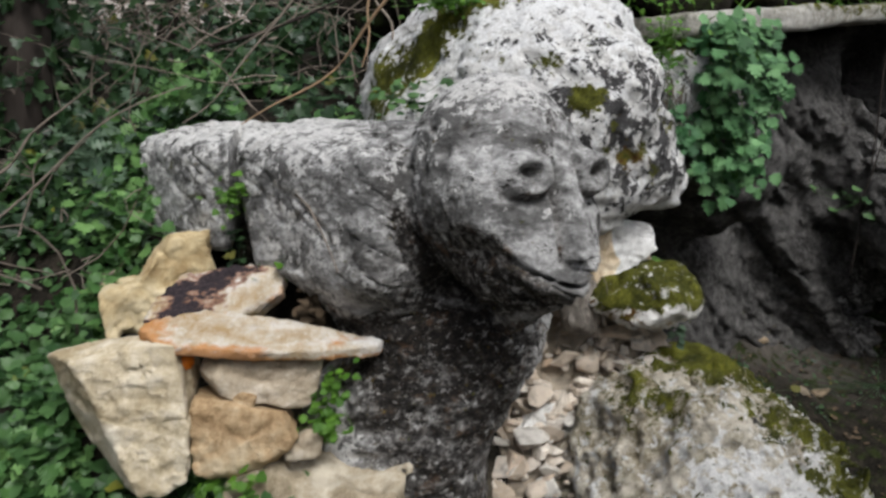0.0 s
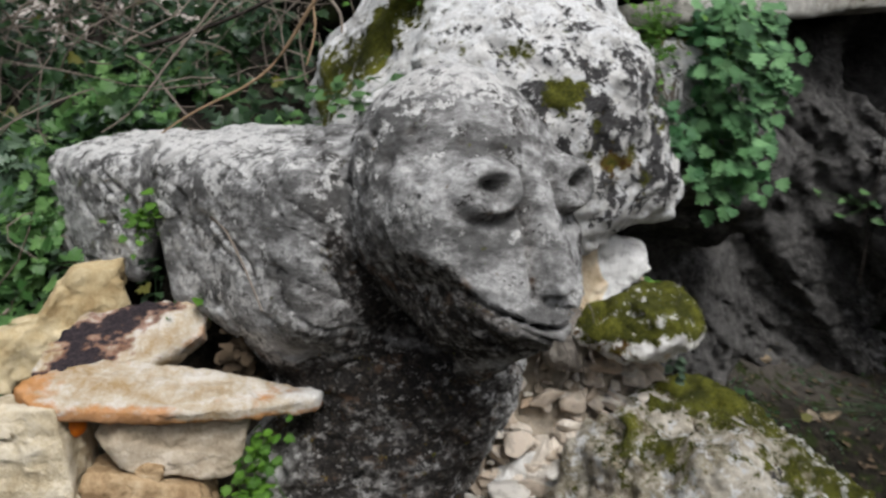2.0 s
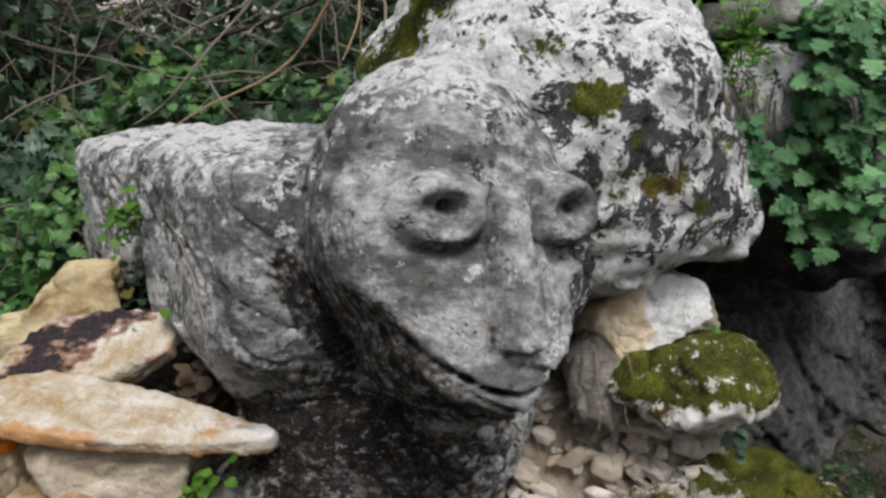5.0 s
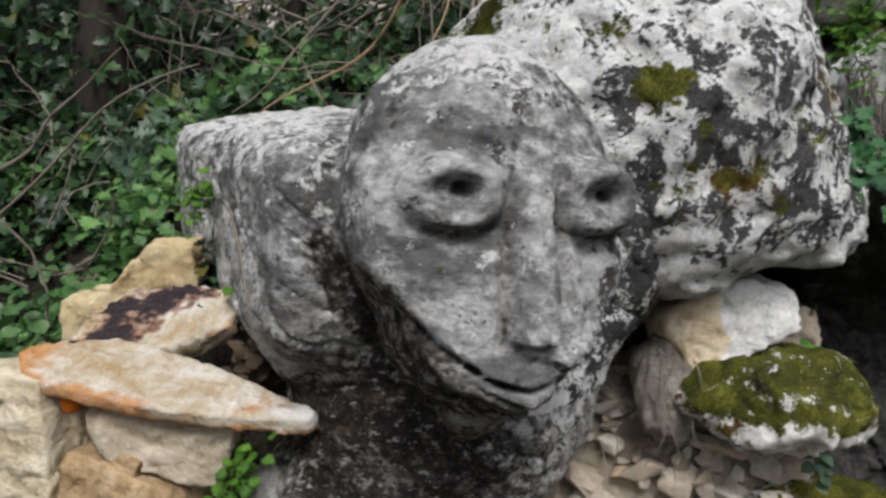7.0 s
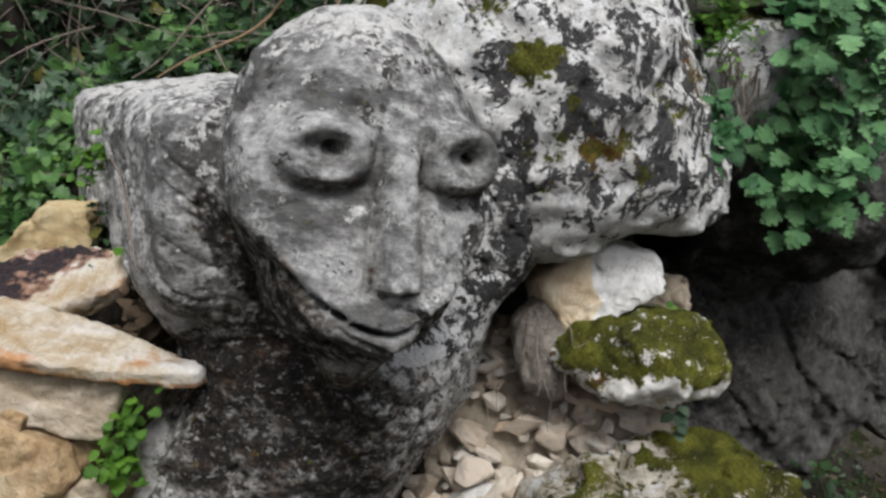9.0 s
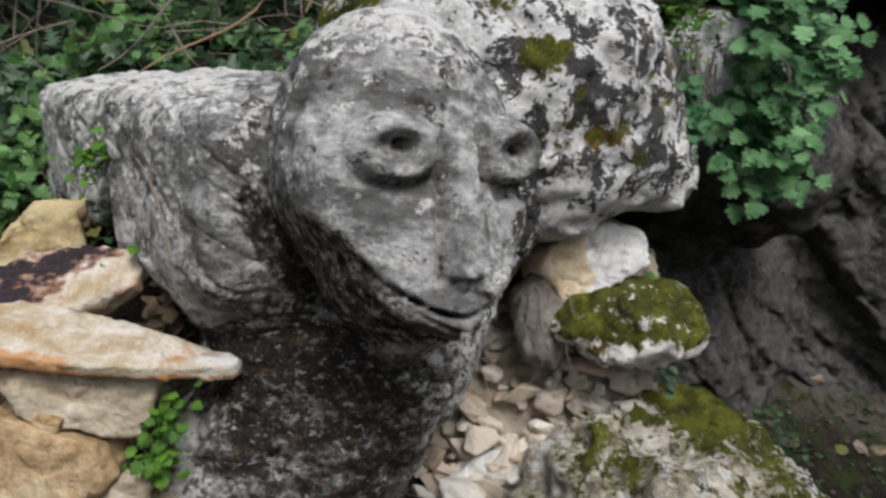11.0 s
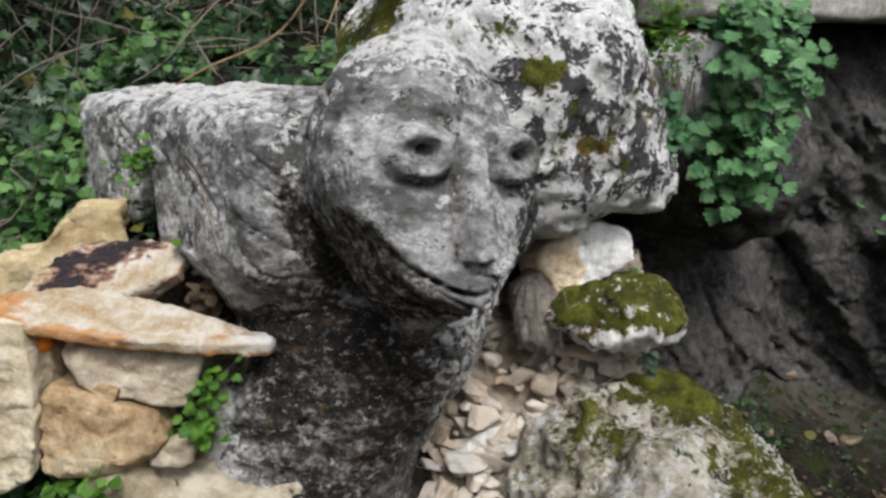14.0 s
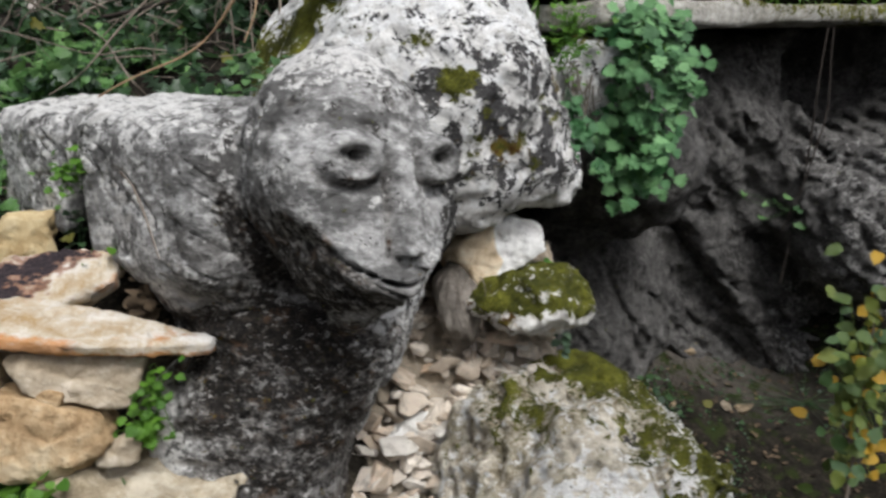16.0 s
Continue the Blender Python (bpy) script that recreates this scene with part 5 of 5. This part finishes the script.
# hanging stems that fill a drooping mass, widest at mid height; leaves along each one face out
HEIGHTS = (-0.41, -0.34, -0.25, -0.16, -0.08, 0.05)
LEFT = (0.06, 0.0, -0.03, -0.02, 0.0, 0.01)
RIGHT = (0.11, 0.16, 0.20, 0.225, 0.205, 0.15)
for k in range(42):
    drop = HEIGHTS[0] + (HEIGHTS[-1] - HEIGHTS[0]) * (k + r.random()) / 42
    lo, hi = float(np.interp(drop, HEIGHTS, LEFT)), float(np.interp(drop, HEIGHTS, RIGHT))
    across = ((k * 0.618) % 1.0) * 0.9 + 0.05
    b = Vector((lo + (hi - lo) * across, -0.12 - 0.10 * math.sin(math.pi * across) + r.uniform(-0.03, 0.03), drop))
    a = Vector((0.03 + 0.08 * across, r.uniform(-0.02, 0.05), min(0.03, drop + r.uniform(0.05, 0.16))))
    line = bend(a, b, -0.03, 0.012, 8, 500 + k)
    part("stem", raw_mesh("stem", *tube(line, 0.0022, 0.0012), M_FRESH), plant)
    for j in range(7):
        at = line[8 - (j * 5) // 7] + Vector((r.gauss(0, 0.030), r.gauss(-0.012, 0.022), r.gauss(0, 0.026)))
        size = r.uniform(0.030, 0.050)
        leaf = part("leaf", LOBED, plant)
        leaf.matrix_basis = look(at, at + Vector((r.gauss(0.05, 0.35), -0.75 + r.gauss(0, 0.3), 0.75 + r.gauss(0, 0.3)))) @ pose(0, 0, 0, 0, 180, 180 + r.gauss(0, 45)) @ Matrix.Scale(size, 4)

k = 260
drop = rng.uniform(HEIGHTS[0], HEIGHTS[-1], k)
lo, hi = np.interp(drop, HEIGHTS, LEFT), np.interp(drop, HEIGHTS, RIGHT)
p = np.stack([lo + (hi - lo) * rng.random(k), rng.uniform(-0.14, -0.02, k), drop], 1)
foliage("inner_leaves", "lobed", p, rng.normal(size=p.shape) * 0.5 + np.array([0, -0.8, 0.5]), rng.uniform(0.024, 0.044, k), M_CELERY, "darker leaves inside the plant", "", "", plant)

# a thinner frond of the same kind hanging at the boulder's edge
r = random.Random(35)
frond = thing("hanging_frond", None, "thin grey-green frond hanging at the boulder edge", "plant")
frond.location = (0.585, 2.04, 1.44)
FROND = leaf_mesh("lobed", M_CELERY, "leaf")
stems = []
for k in range(7):
    b = Vector((r.uniform(0.0, 0.07), r.uniform(-0.05, 0.02), r.uniform(-0.20, -0.03)))
    line = bend((0, 0.02, 0.03), b, 0.0, 0.01, 8, 600 + k)
    stems.append((line, 0.0014, 0.0008))
    for j in range(9):
        at = line[r.randrange(2, 9)] + Vector((r.gauss(0, 0.010), r.gauss(0, 0.008), r.gauss(0, 0.010)))
        ob = part("leaf", FROND, frond)
        ob.matrix_basis = look(at, at + Vector((r.gauss(0, 0.4), -0.8, 0.5 + r.gauss(0, 0.3)))) @ pose(0, 0, 0, 0, 180, 180 + r.gauss(0, 50)) @ Matrix.Scale(r.uniform(0.018, 0.032), 4)
for line, r0, r1 in stems:
    part("stem", raw_mesh("stem", *tube(line, r0, r1), M_GREYLEAF), frond)


def tuft(name, at, spread, count, kind, size, material, label, seed, up=(0, -0.4, 0.9)):
    """A small plant: leaves on short stems round one root."""
    r = random.Random(seed)
    ob = thing(name, None, label, "plant")
    ob.location = at
    lv, lf = leaf_shape(kind)
    me = raw_mesh("leaf", lv, lf, material)
    lines = []
    for k in range(count):
        d = Vector((r.gauss(0, 1) * spread[0], r.gauss(0, 1) * spread[1], r.gauss(0, 1) * spread[2]))
        lines.append((bend((0, 0.01, 0), d, 0, 0.004, 5, k), 0.0010, 0.0007))
        leaf = part("leaf", me, ob)
        leaf.matrix_basis = look(d, d + Vector((up[0] + r.gauss(0, 0.35), up[1] + r.gauss(0, 0.35), up[2] + r.gauss(0, 0.3)))) @ pose(0, 0, 0, 0, 180, r.uniform(0, 360)) @ Matrix.Scale(size * r.uniform(0.6, 1.2), 4)
    for line, r0, r1 in lines[::2]:
        part("stem", raw_mesh("stem", *tube(line, r0, r1, 4), material), ob)
    return ob


tuft("sprig", (-0.475, 1.735, 1.245), (0.020, 0.012, 0.032), 40, "lobed", 0.022, M_FRESH, "bright green sprig growing in the stone joint", 1)
tuft("sprig", (-0.468, 1.775, 1.14), (0.007, 0.010, 0.045), 16, "ivy", 0.026, M_IVY, "dark ivy sprig in the stone joint", 2)
tuft("sprig", (-0.215, 1.50, 0.905), (0.020, 0.012, 0.022), 34, "lobed", 0.021, M_FRESH, "bright green sprig beside the buff stone", 3)
tuft("sprig", (-0.24, 1.49, 0.825), (0.026, 0.015, 0.020), 40, "lobed", 0.022, M_FRESH, "bright green sprig beside the brown stone", 4)
tuft("sprig", (-0.37, 1.70, 1.085), (0.03, 0.015, 0.015), 14, "heart", 0.026, M_FRESH, "small green sprig under the stone shoulder", 5)
tuft("sprig", (-0.42, 1.38, 0.735), (0.04, 0.02, 0.02), 22, "heart", 0.03, M_FRESH, "green weeds at the foot of the stack", 6)
tuft("sprig", (-0.06, 1.80, 1.46), (0.045, 0.03, 0.03), 60, "heart", 0.026, M_LEAF, "low green weeds behind the carved head", 7)
tuft("sprig", (0.455, 1.84, 0.985), (0.012, 0.01, 0.014), 14, "round", 0.017, M_FRESH, "tiny green sprig on the moss", 8)
tuft("sprig", (0.59, 1.88, 0.90), (0.010, 0.008, 0.014), 12, "heart", 0.022, M_GREYLEAF, "tiny grey-green sprig under the mossy stone", 9)
tuft("sprig", (0.40, 1.86, 0.69), (0.014, 0.01, 0.008), 12, "round", 0.016, M_FRESH, "tiny green sprig among the rubble", 10)
tuft("sprig", (0.565, 2.02, 1.04), (0.01, 0.01, 0.012), 8, "round", 0.018, M_FRESH, "tiny green sprig below the white stone", 11)
tuft("fern", (0.60, 2.20, 1.60), (0.032, 0.03, 0.06), 190, "lobed", 0.017, M_FRESH, "fresh green fern growing beside the boulder top", 12)
tuft("moss_fern", (0.015, 1.98, 1.70), (0.05, 0.035, 0.014), 170, "lobed", 0.018, M_FRESH, "bright green ferny moss on the boulder top", 13)
tuft("cave_weed", (1.25, 2.95, 0.41), (0.13, 0.12, 0.03), 80, "heart", 0.019, M_IVY, "small green weed on the cave floor", 14)
tuft("cave_weed", (1.68, 2.85, 0.37), (0.16, 0.12, 0.03), 80, "heart", 0.019, M_IVY, "small green weed on the cave floor", 15)
tuft("cave_weed", (1.0, 2.45, 0.48), (0.06, 0.08, 0.06), 60, "heart", 0.03, M_IVY, "small green weed behind the mossy boulder", 16)
tuft("cave_weed", (1.55, 2.90, 1.08), (0.05, 0.03, 0.03), 9, "ivy", 0.04, M_LEAF, "single green sprig on the cave wall", 17)
shrub = tuft("yellow_shrub", (1.12, 1.57, 0.90), (0.04, 0.04, 0.105), 130, "nettle", 0.036, M_YELLOW, "low shrub with yellow and green leaves", 18, (-0.3, -0.8, 0.5))
part("stem", raw_mesh("stem", *tube([(0.02, 0.0, -0.93), (0.0, 0.01, -0.5), (0.01, 0.01, 0.0), (0.0, 0.0, 0.16)], 0.006, 0.002, 6), M_TWIG), shrub)

tuft("dry_weed", (-0.275, 1.63, 1.03), (0.022, 0.02, 0.035), 60, "heart", 0.030, M_DEADLEAF, "withered brown leaves in the gap beside the carving", 19)

# roots and dead stems
r = random.Random(44)
lines = []
for k in range(6):
    a = Vector((0.33 + r.uniform(-0.02, 0.10), 1.86 + r.uniform(-0.02, 0.05), 1.02 + r.uniform(-0.02, 0.03)))
    b = a + Vector((r.uniform(-0.05, 0.06), r.uniform(-0.06, 0.0), r.uniform(-0.18, -0.08)))
    lines.append((bend(a, b, r.uniform(-0.02, 0.02), 0.012, 8, 700 + k), r.uniform(0.001, 0.002), 0.0007))
many_tubes("rootlets", lines, M_ROOT, "fine dry rootlets hanging in the cleft", "roots")
lines = []
for k in range(22):
    a = Vector((0.64 + r.uniform(-0.02, 0.05), 2.27 + r.uniform(-0.04, 0.02), 1.50 + r.uniform(-0.02, 0.05)))
    b = a + Vector((r.uniform(-0.05, 0.04), r.uniform(-0.08, 0.0), r.uniform(-0.20, -0.05)))
    lines.append((bend(a, b, r.uniform(-0.03, 0.02), 0.014, 8, 800 + k), r.uniform(0.0015, 0.003), 0.001))
many_tubes("dead_stems", lines, M_ROOT, "dry tangled stems between boulder and plant", "dead stems")
for a, b, s in (((1.62, 2.95, 1.72), (1.56, 2.93, 0.80), 1), ((1.64, 2.95, 1.72), (1.55, 2.95, 1.0), 2)):
    v, f = tube(bend(a, b, 0.0, 0.02, 16, s), 0.003, 0.002, 6)
    thing("vine", raw_mesh("vine", v, f, M_BARK), "dark bare vine hanging from the rock slab", "vine", "", "vines in the cave mouth")

v, f = tube([(-0.290, 1.565, 1.285), (-0.262, 1.553, 1.262), (-0.237, 1.532, 1.22), (-0.216, 1.512, 1.178), (-0.20, 1.50, 1.14)], 0.0028, 0.0015, 6)
thing("dead_root", raw_mesh("dead_root", v, f, M_TWIG), "thin brown root clinging to the stone arm", "root")
# root stump in the cleft
rock("root_stump", lambda x, y, z: ellipsoid(x - 0.345 - 0.15 * (0.97 - z), y - 1.92, z - 0.965, (0.058, 0.055, 0.10)), (0.22, 1.80, 0.82), (0.48, 2.05, 1.12), 0.005,
     lambda p: 0.010 * fbm(p, 14, 2, 215) + 0.005 * fbm(p, (50, 50, 14), 2, 211) - 0.006 * smooth(0.12, 0.0, abs(fbm(p, (26, 26, 8), 2, 213))), M_STUMP, "grey weathered root stump wedged in the cleft", "root")

# orange fruit hidden behind the slab
bm = bmesh.new()
bmesh.ops.create_icosphere(bm, subdivisions=3, radius=0.02)
for vert in bm.verts:
    vert.co.z *= 0.9
    vert.co *= 1 + 0.05 * noise.noise(vert.co * 60)
me = bpy.data.meshes.new("orange_peel")
bm.to_mesh(me)
bm.free()
n = Nodes("orange_skin")
me.materials.append(n.done(n.mix(n.noise(60, 4), (0.75, 0.22, 0.01), (0.55, 0.12, 0.01)), 0.5, n.bump(n.noise(300, 2), 0.3, 0.002)))
me.polygons.foreach_set("use_smooth", np.full(len(me.polygons), True))
ob = thing("orange_fruit", me, "small orange fruit tucked behind the stones", "fruit")
ob.location = (-0.50, 1.462, 0.970)

p, nr = bank_points(9000, 0.85, 2.4, 2.0, 3.4, 0.0, 0.05, None, 0.60)
foliage("floor_weeds", "heart", p, nr, rng.uniform(0.006, 0.015, len(p)), M_IVY, "low dark green weeds and moss on the cave floor", "weeds")
# dead leaves and grass
p, nr = bank_points(900, 0.75, 2.3, 1.9, 3.3, 0.002, 0.012)
nr = rng.normal(size=nr.shape) * 0.25 + np.array([0, 0, 1])
foliage("leaf_litter", "heart", p, nr, rng.uniform(0.010, 0.026, len(p)), M_DEADLEAF, "brown dead leaves on the cave floor", "leaf litter")
k = 900
s, f = rng.uniform(-0.2, 2.4, k), rng.uniform(-0.5, -0.08, k)
p = np.stack([0.70 + s * 0.82 + f * 0.57, 2.30 + s * 0.57 - f * 0.82, 1.725 + 0.085 * s + rng.random(k) * 0.10], 1)
foliage("grass", "blade", p, rng.normal(size=p.shape) + np.array([0, -1, 0.2]), rng.uniform(0.05, 0.12, k), M_FRESH, "grass and weeds above the rock slab", "grass", droop=-0.2)
